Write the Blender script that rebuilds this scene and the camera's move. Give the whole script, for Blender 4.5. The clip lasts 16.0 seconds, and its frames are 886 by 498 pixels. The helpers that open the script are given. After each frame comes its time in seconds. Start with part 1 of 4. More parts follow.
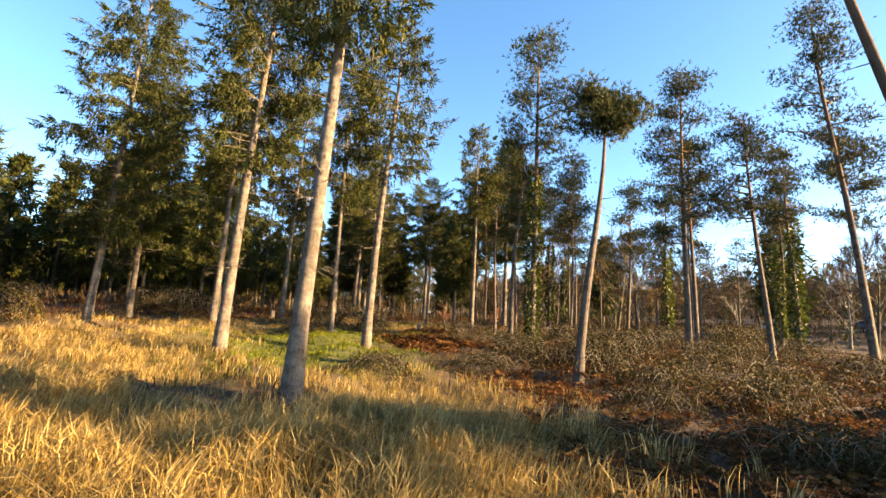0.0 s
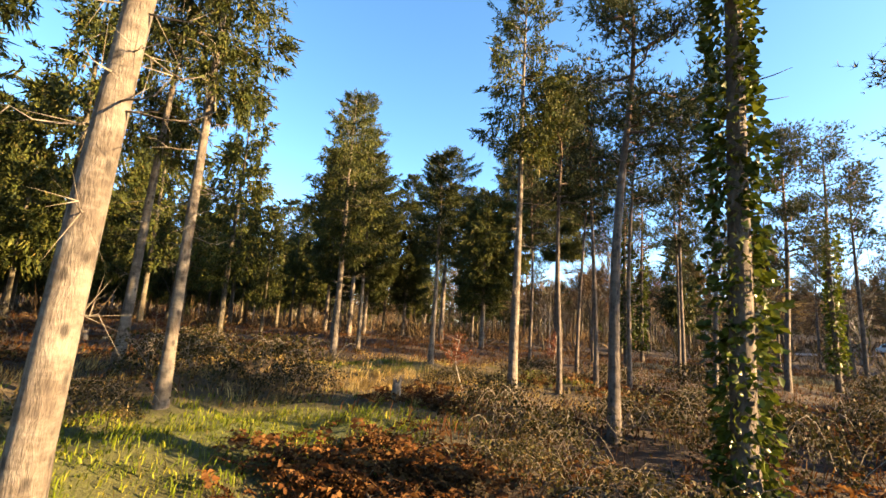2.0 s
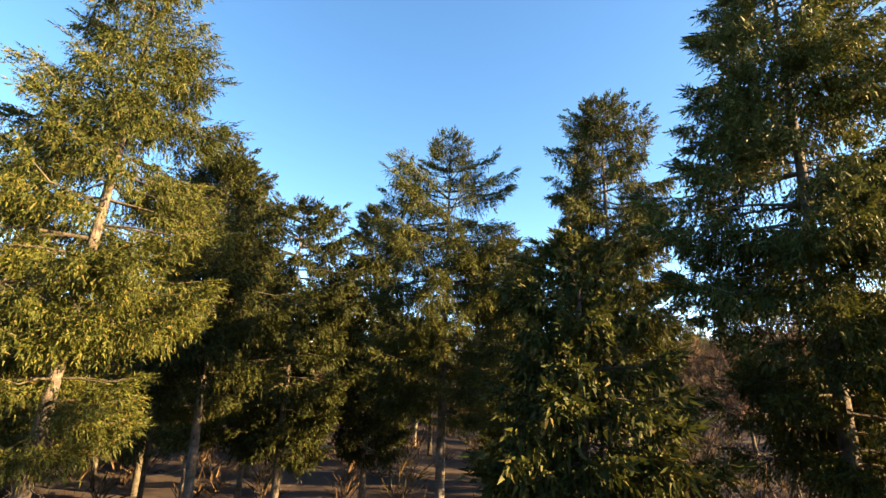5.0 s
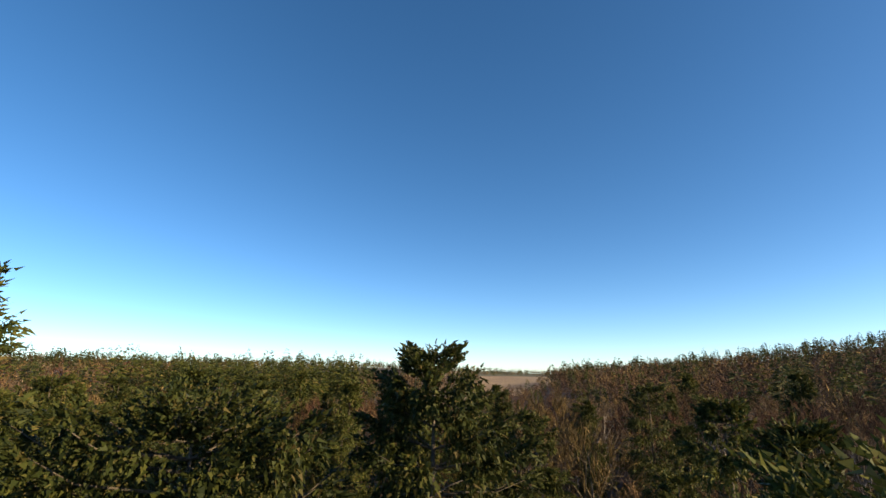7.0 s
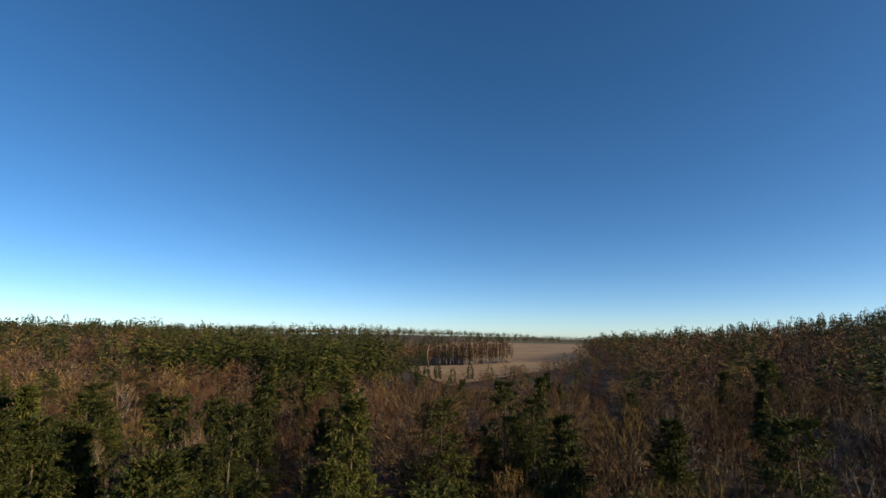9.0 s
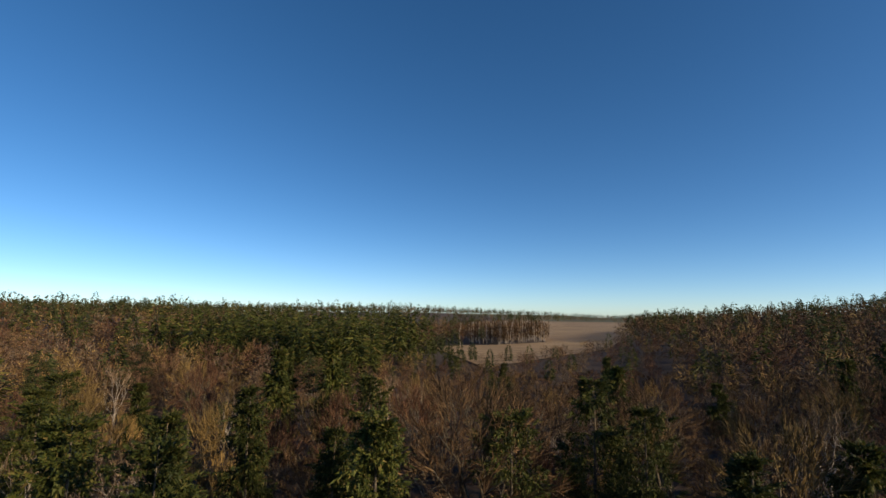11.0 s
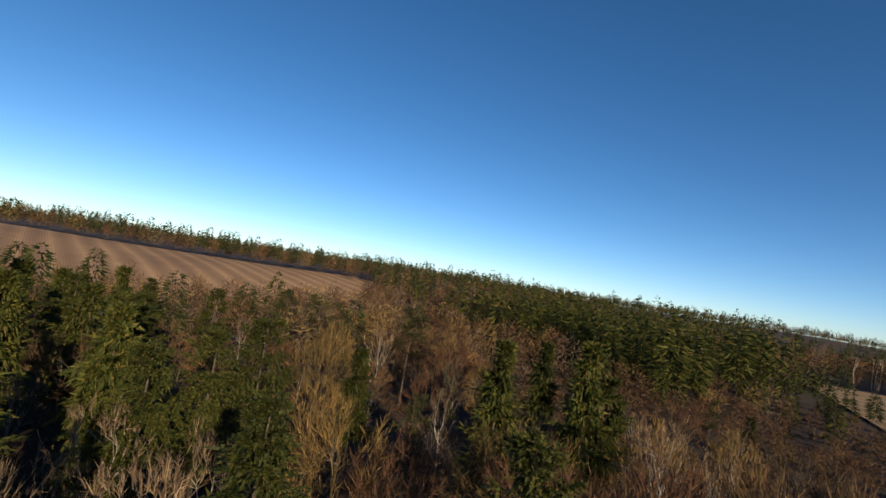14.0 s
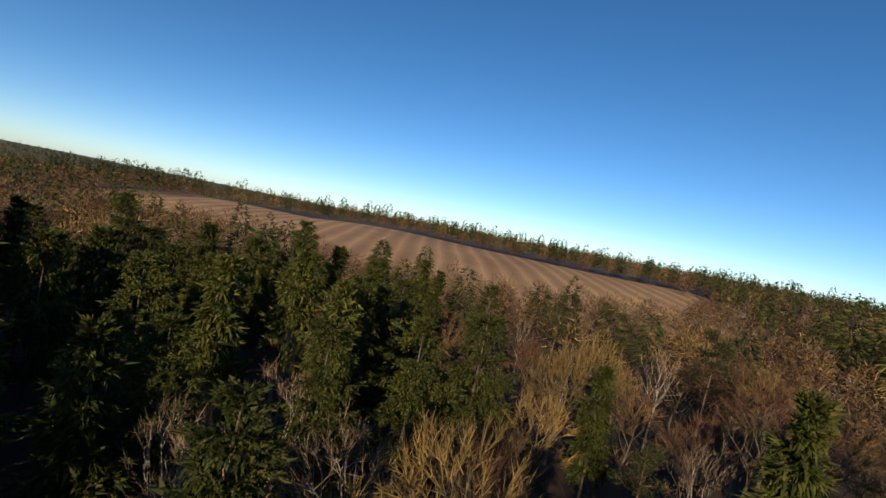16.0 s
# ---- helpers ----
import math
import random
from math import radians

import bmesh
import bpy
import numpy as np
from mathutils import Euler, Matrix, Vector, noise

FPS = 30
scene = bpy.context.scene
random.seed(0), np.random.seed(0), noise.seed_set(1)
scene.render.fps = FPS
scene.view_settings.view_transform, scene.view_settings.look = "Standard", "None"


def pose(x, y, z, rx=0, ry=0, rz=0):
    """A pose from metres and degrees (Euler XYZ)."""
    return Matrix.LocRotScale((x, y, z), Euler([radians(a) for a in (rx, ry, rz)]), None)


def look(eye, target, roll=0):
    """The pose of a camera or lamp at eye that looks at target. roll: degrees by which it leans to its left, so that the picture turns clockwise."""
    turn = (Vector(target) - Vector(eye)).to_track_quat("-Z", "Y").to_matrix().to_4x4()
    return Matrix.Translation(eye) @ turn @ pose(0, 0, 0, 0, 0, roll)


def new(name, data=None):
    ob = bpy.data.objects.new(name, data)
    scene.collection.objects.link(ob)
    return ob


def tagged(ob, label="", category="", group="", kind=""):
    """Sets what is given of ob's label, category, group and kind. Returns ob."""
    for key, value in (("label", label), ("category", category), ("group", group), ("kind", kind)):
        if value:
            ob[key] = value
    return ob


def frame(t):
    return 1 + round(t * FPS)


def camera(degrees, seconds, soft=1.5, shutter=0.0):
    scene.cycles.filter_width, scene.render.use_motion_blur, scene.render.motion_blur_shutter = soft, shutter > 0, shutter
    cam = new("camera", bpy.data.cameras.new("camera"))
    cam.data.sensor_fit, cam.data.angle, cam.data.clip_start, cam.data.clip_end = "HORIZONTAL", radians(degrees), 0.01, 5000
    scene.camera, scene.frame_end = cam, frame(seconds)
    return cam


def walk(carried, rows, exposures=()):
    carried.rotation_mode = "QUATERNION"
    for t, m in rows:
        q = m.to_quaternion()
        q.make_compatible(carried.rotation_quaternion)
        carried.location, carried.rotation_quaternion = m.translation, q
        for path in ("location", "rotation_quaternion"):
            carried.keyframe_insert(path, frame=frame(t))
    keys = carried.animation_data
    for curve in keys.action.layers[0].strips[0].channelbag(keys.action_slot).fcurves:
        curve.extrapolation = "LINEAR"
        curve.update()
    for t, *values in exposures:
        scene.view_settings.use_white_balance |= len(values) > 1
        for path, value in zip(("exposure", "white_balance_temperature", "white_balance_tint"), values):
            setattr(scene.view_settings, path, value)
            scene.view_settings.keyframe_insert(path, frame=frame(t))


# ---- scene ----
# ---- camera ----
cam = camera(85.4, 16.0)
PATH = [
    (0.0, (-0.38, -0.20, 2.55), (-0.32, 19.56, 5.64), 3.19),
    (0.5, (-0.15, 3.74, 2.79), (-0.55, 23.50, 5.86), 3.84),
    (1.0, (0.04, 7.53, 3.15), (-0.74, 27.28, 6.21), 4.26),
    (1.5, (0.29, 11.30, 3.51), (-0.83, 31.01, 6.73), 4.01),
    (2.0, (0.35, 14.88, 3.82), (-0.93, 34.56, 7.15), 3.85),
    (2.5, (0.34, 18.67, 4.11), (-1.30, 38.34, 7.34), 3.99),
    (3.0, (0.40, 22.27, 4.27), (-1.79, 41.89, 7.48), 3.22),
    (4.25, (0.42, 32.00, 7.75), (-1.22, 51.48, 11.98), 2.40),
    (5.5, (-2.42, 42.71, 13.49), (-3.61, 62.02, 18.58), 1.63),
    (6.0, (-3.29, 46.98, 15.71), (-4.80, 66.21, 21.00), 1.26),
    (6.5, (-3.95, 50.82, 17.70), (-6.34, 69.95, 23.04), 0.57),
    (7.0, (-4.16, 54.42, 19.61), (-8.21, 73.37, 24.56), 0.54),
    (7.5, (-4.32, 57.96, 21.39), (-9.62, 76.65, 26.11), 1.73),
    (8.0, (-5.12, 61.18, 22.23), (-10.47, 79.98, 26.47), 1.08),
    (8.5, (-6.03, 64.49, 22.97), (-11.34, 83.38, 26.84), 0.86),
    (11.0, (-13.62, 81.36, 23.07), (-20.07, 100.10, 25.75), 0.77),
    (11.5, (-14.18, 85.20, 23.15), (-21.85, 103.50, 25.70), 1.83),
    (12.0, (-14.80, 89.12, 23.17), (-24.06, 106.68, 25.55), 3.16),
    (12.5, (-15.58, 92.90, 23.19), (-26.61, 109.45, 25.35), 4.50),
    (13.0, (-16.52, 96.63, 23.15), (-29.47, 111.75, 25.05), 6.07),
    (13.5, (-17.89, 100.10, 23.14), (-32.90, 113.23, 24.72), 7.93),
    (14.0, (-19.31, 103.60, 23.05), (-36.35, 114.02, 24.23), 9.27),
    (14.5, (-20.48, 106.56, 23.13), (-39.05, 113.96, 23.85), 10.59),
    (15.0, (-21.33, 109.33, 23.26), (-40.90, 113.47, 23.49), 11.05),
    (15.5, (-22.93, 111.84, 23.23), (-42.92, 112.60, 22.90), 11.33),
    (16.0, (-24.40, 114.03, 23.26), (-44.21, 111.45, 22.33), 11.57),
]
walk(cam, [(t, look(eye, target, roll)) for t, eye, target, roll in PATH],
     [(0.0, 2.75, 12500, 16), (3.0, 2.85, 11500, 14), (5.5, 2.65, 12500, 16), (6.0, 2.35, 11500, 15), (6.5, 1.65, 9600, 12), (7.0, 1.05, 8500, 11),
      (7.5, 0.5, 7800, 11), (8.5, 0.4, 7700, 11), (16.0, 0.25, 7700, 11)])

# ---- light ----
SUN_YAW, SUN_UP = -98.0, 18.5
sun_way = Vector((-math.sin(radians(SUN_YAW)) * math.cos(radians(SUN_UP)),
                  math.cos(radians(SUN_YAW)) * math.cos(radians(SUN_UP)), math.sin(radians(SUN_UP))))
world = bpy.data.worlds.new("world")
scene.world = world
world.use_nodes = True
wn = world.node_tree
sky = wn.nodes.new("ShaderNodeTexSky")
sky.sky_type, sky.sun_disc = "NISHITA", False
sky.sun_elevation = radians(SUN_UP)
sky.sun_rotation = math.atan2(sun_way.x, sun_way.y)
sky.altitude, sky.air_density, sky.dust_density, sky.ozone_density = 60, 0.55, 0.3, 3.0
wn.nodes["Background"].inputs[1].default_value = 0.135
deep = wn.nodes.new("ShaderNodeHueSaturation")
deep.inputs["Saturation"].default_value = 1.22
wn.links.new(sky.outputs[0], deep.inputs["Color"])
wn.links.new(deep.outputs[0], wn.nodes["Background"].inputs[0])
sun_data = bpy.data.lights.new("sun", "SUN")
sun_data.energy, sun_data.angle, sun_data.color = 5.0, radians(0.5), (1.0, 0.83, 0.62)
sun = new("sun", sun_data)
sun.matrix_world = look((60, -10, 60), Vector((60, -10, 60)) - sun_way)


# ---- materials ----
def shader(name):
    m = bpy.data.materials.new(name)
    m.use_nodes = True
    return m, m.node_tree, m.node_tree.nodes["Principled BSDF"]


def node(tree, kind, **values):
    n = tree.nodes.new("ShaderNode" + kind)
    for key, value in values.items():
        n.inputs[key].default_value = value
    return n


def ramp(tree, source, stops):
    n = tree.nodes.new("ShaderNodeValToRGB")
    while len(n.color_ramp.elements) < len(stops):
        n.color_ramp.elements.new(0.5)
    for e, (at, colour) in zip(n.color_ramp.elements, stops):
        e.position, e.color = at, (*colour, 1)
    tree.links.new(source, n.inputs[0])
    return n


def mixed(tree, factor, a, b, kind="MIX"):
    n = tree.nodes.new("ShaderNodeMix")
    n.data_type, n.blend_type = "RGBA", kind
    for value, slot in ((factor, 0), (a, 6), (b, 7)):
        if isinstance(value, (int, float)):
            n.inputs[slot].default_value = value
        elif isinstance(value, tuple):
            n.inputs[slot].default_value = (*value, 1)
        else:
            tree.links.new(value, n.inputs[slot])
    return n.outputs[2]


def coords(tree, scale=(1, 1, 1), world_space=False):
    tc = tree.nodes.new("ShaderNodeTexCoord") if not world_space else tree.nodes.new("ShaderNodeNewGeometry")
    mp = tree.nodes.new("ShaderNodeMapping")
    mp.inputs["Scale"].default_value = scale
    tree.links.new(tc.outputs["Position" if world_space else "Object"], mp.inputs[0])
    return mp.outputs[0]


def noise_of(tree, vector, scale, detail=4.0, rough=0.6):
    n = node(tree, "TexNoise", Scale=scale, Detail=detail, Roughness=rough)
    tree.links.new(vector, n.inputs["Vector"])
    return n.outputs["Fac"]


def bumped(tree, bsdf, height, strength, distance):
    b = node(tree, "Bump", Strength=strength, Distance=distance)
    tree.links.new(height, b.inputs["Height"])
    tree.links.new(b.outputs[0], bsdf.inputs["Normal"])


def leaf_material(name, stops, glow=0.25, rough=0.6, patches=0.35, tree_spread=0.3):
    """Leaves, needles or blades: each one's tint varies, light passes through a little."""
    m, t, p = shader(name)
    geo = t.nodes.new("ShaderNodeNewGeometry")
    info = t.nodes.new("ShaderNodeObjectInfo")
    tint = ramp(t, geo.outputs["Random Per Island"], stops).outputs[0]
    big = noise_of(t, coords(t), patches, 2.0)
    tint = mixed(t, 1.0, tint, ramp(t, big, [(0.3, (0.62, 0.66, 0.62)), (0.7, (1.25, 1.2, 1.05))]).outputs[0], "MULTIPLY")
    lo, hi = 1 - tree_spread, 1 + tree_spread
    tint = mixed(t, 1.0, tint, ramp(t, info.outputs["Random"], [(0.0, (lo, lo, lo)), (1.0, (hi * 1.08, hi, hi * 0.9))]).outputs[0], "MULTIPLY")
    t.links.new(tint, p.inputs["Base Color"])
    p.inputs["Roughness"].default_value = rough
    p.inputs["Specular IOR Level"].default_value = 0.12
    trans = t.nodes.new("ShaderNodeBsdfTranslucent")
    t.links.new(tint, trans.inputs[0])
    mix = t.nodes.new("ShaderNodeMixShader")
    mix.inputs[0].default_value = glow
    t.links.new(p.outputs[0], mix.inputs[1])
    t.links.new(trans.outputs[0], mix.inputs[2])
    t.links.new(mix.outputs[0], t.nodes["Material Output"].inputs[0])
    return m


def bark_material(name, dark, light, lichen, upper=None, upper_from=5.0):
    m, t, p = shader(name)
    v = coords(t, (1, 1, 0.25))
    fine = noise_of(t, v, 26.0, 6.0, 0.7)
    rings = noise_of(t, coords(t, (1.0, 1.0, 1.6)), 2.6, 5.0, 0.7)
    tint = ramp(t, fine, [(0.3, dark), (0.7, light)]).outputs[0]
    tint = mixed(t, ramp(t, rings, [(0.42, (0, 0, 0)), (0.62, (1, 1, 1))]).outputs[0], tint, lichen)
    knots = node(t, "TexVoronoi", Scale=5.5)
    t.links.new(coords(t, (1, 1, 0.55)), knots.inputs["Vector"])
    tint = mixed(t, ramp(t, knots.outputs["Distance"], [(0.10, (0.85, 0.85, 0.85)), (0.26, (0, 0, 0))]).outputs[0], tint, tuple(c * 0.45 for c in dark))
    patch = noise_of(t, coords(t), 3.0, 3.0)
    tint = mixed(t, ramp(t, patch, [(0.56, (0, 0, 0)), (0.7, (0.7, 0.7, 0.7))]).outputs[0], tint, dark)
    if upper:
        split = t.nodes.new("ShaderNodeSeparateXYZ")
        t.links.new(coords(t), split.inputs[0])
        up = node(t, "MapRange")
        up.inputs[1].default_value, up.inputs[2].default_value = upper_from, upper_from + 3
        t.links.new(split.outputs[2], up.inputs[0])
        tint = mixed(t, up.outputs[0], tint, mixed(t, fine, upper, tuple(c * 0.5 for c in upper)))
    t.links.new(tint, p.inputs["Base Color"])
    p.inputs["Roughness"].default_value = 0.9
    bumped(t, p, fine, 1.0, 0.04)
    return m


NEEDLE = leaf_material("spruce_needles", [(0.0, (0.02125, 0.03375, 0.012)), (0.5, (0.0425, 0.0575, 0.0168)), (0.85, (0.0725, 0.0825, 0.024)), (1.0, (0.1063, 0.085, 0.036))], 0.2)
PINE = leaf_material("pine_needles", [(0.0, (0.0143, 0.026, 0.0117)), (0.6, (0.03575, 0.0507, 0.0221)), (1.0, (0.0715, 0.06825, 0.0325))], 0.2)
IVY = leaf_material("ivy_leaves", [(0.0, (0.02625, 0.04125, 0.009)), (0.7, (0.06375, 0.09, 0.015)), (1.0, (0.12, 0.1425, 0.03))], 0.2, 0.35)
BRAMBLE = leaf_material("bramble_leaves", [(0.0, (0.0153, 0.01872, 0.0072)), (0.5, (0.0357, 0.036, 0.012)), (0.8, (0.06375, 0.04176, 0.0176)), (1.0, (0.0935, 0.072, 0.04))], 0.25, 0.6)
BRACKEN = leaf_material("bracken_fronds", [(0.0, (0.0396, 0.01496, 0.007315)), (0.5, (0.0836, 0.03506, 0.01358)), (1.0, (0.132, 0.07013, 0.03135))], 0.3, 0.7, 0.8)
GOLD = leaf_material("dry_grass", [(0.0, (0.1326, 0.0897, 0.0378)), (0.5, (0.2964, 0.2184, 0.0945)), (1.0, (0.4368, 0.3588, 0.207))], 0.35, 0.6, 0.7)
GREEN = leaf_material("green_grass", [(0.0, (0.06, 0.10, 0.012)), (0.6, (0.15, 0.20, 0.025)), (1.0, (0.30, 0.28, 0.06))], 0.35, 0.6, 0.7)
REDLEAF = leaf_material("copper_leaves", [(0.0, (0.09, 0.026, 0.018)), (1.0, (0.18, 0.07, 0.045))], 0.3)
TWIG_BROWN = leaf_material("brown_twigs", [(0.0, (0.036, 0.024, 0.016)), (0.6, (0.092, 0.06, 0.0384)), (1.0, (0.16, 0.112, 0.072))], 0.0, 0.85)
TWIG_RED = leaf_material("red_brown_twigs", [(0.0, (0.0408, 0.0228, 0.0176)), (0.6, (0.102, 0.0532, 0.0384)), (1.0, (0.1496, 0.0988, 0.076))], 0.0, 0.85)
TWIG_TAN = leaf_material("tan_twigs", [(0.0, (0.06912, 0.04838, 0.02396)), (0.6, (0.1382, 0.1002, 0.04643)), (1.0, (0.2281, 0.1728, 0.08986))], 0.0, 0.85)
TWIG_PALE = leaf_material("pale_twigs", [(0.0, (0.07, 0.0504, 0.0378)), (0.6, (0.14, 0.1064, 0.084)), (1.0, (0.252, 0.203, 0.1652))], 0.0, 0.85)
BARK_SPRUCE = bark_material("spruce_bark", (0.0351, 0.02618, 0.02002), (0.1209, 0.09625, 0.07623), (0.1638, 0.1424, 0.117))
BARK_PINE = bark_material("pine_bark", (0.028, 0.021, 0.017), (0.095, 0.073, 0.058), (0.125, 0.10, 0.083), (0.15, 0.078, 0.042), 6.0)
BARK_GREY = bark_material("grey_bark", (0.026, 0.021, 0.0145), (0.085, 0.068, 0.047), (0.115, 0.098, 0.066))
BARK_TAN = bark_material("tan_bark", (0.03825, 0.0289, 0.018), (0.1275, 0.1003, 0.0612), (0.17, 0.1403, 0.09))
BARK_BIRCH = bark_material("birch_bark", (0.085, 0.066, 0.056), (0.30, 0.265, 0.225), (0.37, 0.34, 0.30))
WOOD_DEAD = bark_material("dead_wood", (0.06, 0.045, 0.033), (0.168, 0.132, 0.102), (0.204, 0.18, 0.144))


def ground_material():
    m, t, p = shader("woodland_floor")
    v = coords(t, world_space=True)
    litter = ramp(t, noise_of(t, v, 9.0, 8.0, 0.75), [(0.25, (0.008, 0.005, 0.003)), (0.5, (0.024, 0.013, 0.007)), (0.75, (0.065, 0.032, 0.014))]).outputs[0]
    straw = ramp(t, noise_of(t, v, 14.0, 6.0, 0.7), [(0.3, (0.05, 0.032, 0.013)), (0.7, (0.20, 0.135, 0.055))]).outputs[0]
    moss = ramp(t, noise_of(t, v, 11.0, 6.0, 0.7), [(0.3, (0.025, 0.038, 0.006)), (0.7, (0.10, 0.12, 0.02))]).outputs[0]
    cover = t.nodes.new("ShaderNodeAttribute")
    cover.attribute_name = "cover"
    split = t.nodes.new("ShaderNodeSeparateColor")
    t.links.new(cover.outputs["Color"], split.inputs[0])
    tint = mixed(t, split.outputs[0], litter, straw)
    tint = mixed(t, split.outputs[1], tint, moss)
    t.links.new(tint, p.inputs["Base Color"])
    p.inputs["Roughness"].default_value = 0.95
    bumped(t, p, noise_of(t, v, 18.0, 6.0, 0.7), 1.0, 0.06)
    return m


def field_material(name, turn, soil, straw):
    """Ploughed and stubbled rows, some metres apart, with wheel lines and damp patches."""
    m, t, p = shader(name)
    v = coords(t, world_space=True)
    turned = t.nodes.new("ShaderNodeMapping")
    turned.inputs["Rotation"].default_value = (0, 0, radians(turn))
    t.links.new(v, turned.inputs[0])
    rows = node(t, "TexWave", Scale=0.035, Distortion=2.5, Detail=3.0)
    rows.inputs["Detail Scale"].default_value = 0.4
    t.links.new(turned.outputs[0], rows.inputs["Vector"])
    fine = node(t, "TexWave", Scale=0.35, Distortion=1.5, Detail=3.0)
    t.links.new(turned.outputs[0], fine.inputs["Vector"])
    tint = ramp(t, noise_of(t, v, 0.02, 5.0, 0.65), [(0.3, soil), (0.7, straw)]).outputs[0]
    tint = mixed(t, 1.0, tint, ramp(t, rows.outputs["Fac"], [(0.0, (0.80, 0.78, 0.76)), (0.8, (1.05, 1.05, 1.05)), (1.0, (1.3, 1.32, 1.3))]).outputs[0], "MULTIPLY")
    tint = mixed(t, 1.0, tint, ramp(t, fine.outputs["Fac"], [(0.0, (0.88, 0.88, 0.88)), (1.0, (1.1, 1.1, 1.1))]).outputs[0], "MULTIPLY")
    t.links.new(tint, p.inputs["Base Color"])
    p.inputs["Roughness"].default_value = 0.95
    return m


GROUND = ground_material()
FIELD_BROWN = field_material("ploughed_field", 81, (0.20, 0.115, 0.06), (0.32, 0.20, 0.10))
FIELD_STRAW = field_material("stubble_field", 65, (0.16, 0.10, 0.048), (0.30, 0.205, 0.10))


# ---- mesh helpers ----
def tri_mesh(name, parts, material, smooth=False):
    """One mesh from a list of (vertices, triangles) arrays."""
    verts, faces, first = [], [], 0
    for v, f in parts:
        verts.append(np.asarray(v, np.float32).reshape(-1, 3))
        faces.append(np.asarray(f, np.int32).reshape(-1, 3) + first)
        first += len(verts[-1])
    v, f = np.concatenate(verts), np.concatenate(faces)
    me = bpy.data.meshes.new(name)
    me.vertices.add(len(v))
    me.vertices.foreach_set("co", v.ravel())
    me.loops.add(f.size)
    me.loops.foreach_set("vertex_index", f.ravel())
    me.polygons.add(len(f))
    me.polygons.foreach_set("loop_start", np.arange(0, f.size, 3, dtype=np.int32))
    if smooth:
        me.polygons.foreach_set("use_smooth", np.ones(len(f), bool))
    me.update(calc_edges=True)
    me.materials.append(material)
    return me


def part(name, me, parent, label=""):
    ob = new(name, me)
    ob.parent = parent
    return tagged(ob, label)


def unit(v):
    return v / np.maximum(np.linalg.norm(v, axis=-1, keepdims=True), 1e-9)


def tube(points, radii, sides=6):
    """A round rod along points."""
    p, r = np.asarray(points, float), np.asarray(radii, float)
    along = unit(np.gradient(p, axis=0))
    ref = np.where(np.abs(along[:, 2:]) > 0.9, [[1.0, 0, 0]], [[0, 0, 1.0]])
    u = unit(np.cross(along, ref))
    w = np.cross(along, u)
    a = np.linspace(0, 2 * np.pi, sides, endpoint=False)
    v = p[:, None] + r[:, None, None] * (np.cos(a)[None, :, None] * u[:, None] + np.sin(a)[None, :, None] * w[:, None])
    n, f = len(p), []
    for i in range(n - 1):
        for k in range(sides):
            a0, a1 = i * sides + k, i * sides + (k + 1) % sides
            f += [(a0, a1, a1 + sides), (a0, a1 + sides, a0 + sides)]
    f += [((n - 1) * sides, (n - 1) * sides + k, (n - 1) * sides + k + 1) for k in range(1, sides - 1)]
    return v.reshape(-1, 3), f


def spikes(base, way, length, width, rng):
    """Single thin blades or twigs, one pointed triangle each."""
    side = unit(np.cross(way, rng.normal(size=base.shape)))
    v = np.stack([base - side * width[:, None] / 2, base + side * width[:, None] / 2, base + way * length[:, None]], 1).reshape(-1, 3)
    return v, np.arange(len(v)).reshape(-1, 3)


def leaves(base, way, size, rng):
    """Pointed oval leaves, folded along the middle."""
    side = unit(np.cross(way, rng.normal(size=base.shape)))
    up = np.cross(side, way) * 0.18
    L = size[:, None]
    v = np.stack([base, base + way * L * 0.5 + side * L * 0.36 + up * L, base + way * L, base + way * L * 0.5 - side * L * 0.36 + up * L], 1).reshape(-1, 3)
    q = np.arange(len(base))[:, None] * 4
    return v, np.concatenate([q + [0, 1, 2], q + [0, 2, 3]])


# ---- land ----
def step(a, b, x):
    s = np.clip((x - a) / (b - a), 0, 1)
    return s * s * (3 - 2 * s)


def land(x, y):
    """Height of the ground: a rise ahead of the start, fields sloping up to the west and north, a wooded hill to the north-east."""
    x, y = np.asarray(x, float), np.asarray(y, float)
    near = -0.75 + 0.098 * np.clip(y, -12, 60) - 0.0009 * np.clip(y, 0, 60) ** 2 - 0.03 * np.clip(x, 0, 30) + 0.02 * np.clip(-x, 0, 20)
    z = near * (1 - step(45, 100, y)) + 1.6 * step(45, 100, y)
    z = z + 12.5 * step(-110, -310, x) * step(-260, -60, y) + 3.5 * step(150, 300, y) + 6.5 * step(330, 800, y)
    z = z + 50 * np.exp(-((x - 430) ** 2 + (y - 470) ** 2) / (2 * 210.0**2))
    z = z + 4 * step(40, 110, x) * (1 - step(70, 200, y))
    fade = 1 / (1 + (np.hypot(x, y) / 70) ** 2)
    z = z + fade * (0.22 * np.sin(x * 0.9 + 1.3 * np.sin(y * 0.45)) * np.sin(y * 0.7 + x * 0.2) + 0.10 * np.sin(x * 2.3 + y * 1.1) * np.sin(y * 1.9 - x * 0.7))
    return z + 1.5 * step(150, 600, np.hypot(x, y)) * np.sin(x / 130) * np.sin(y / 170)


def ground_z(x, y):
    return float(land(x, y))


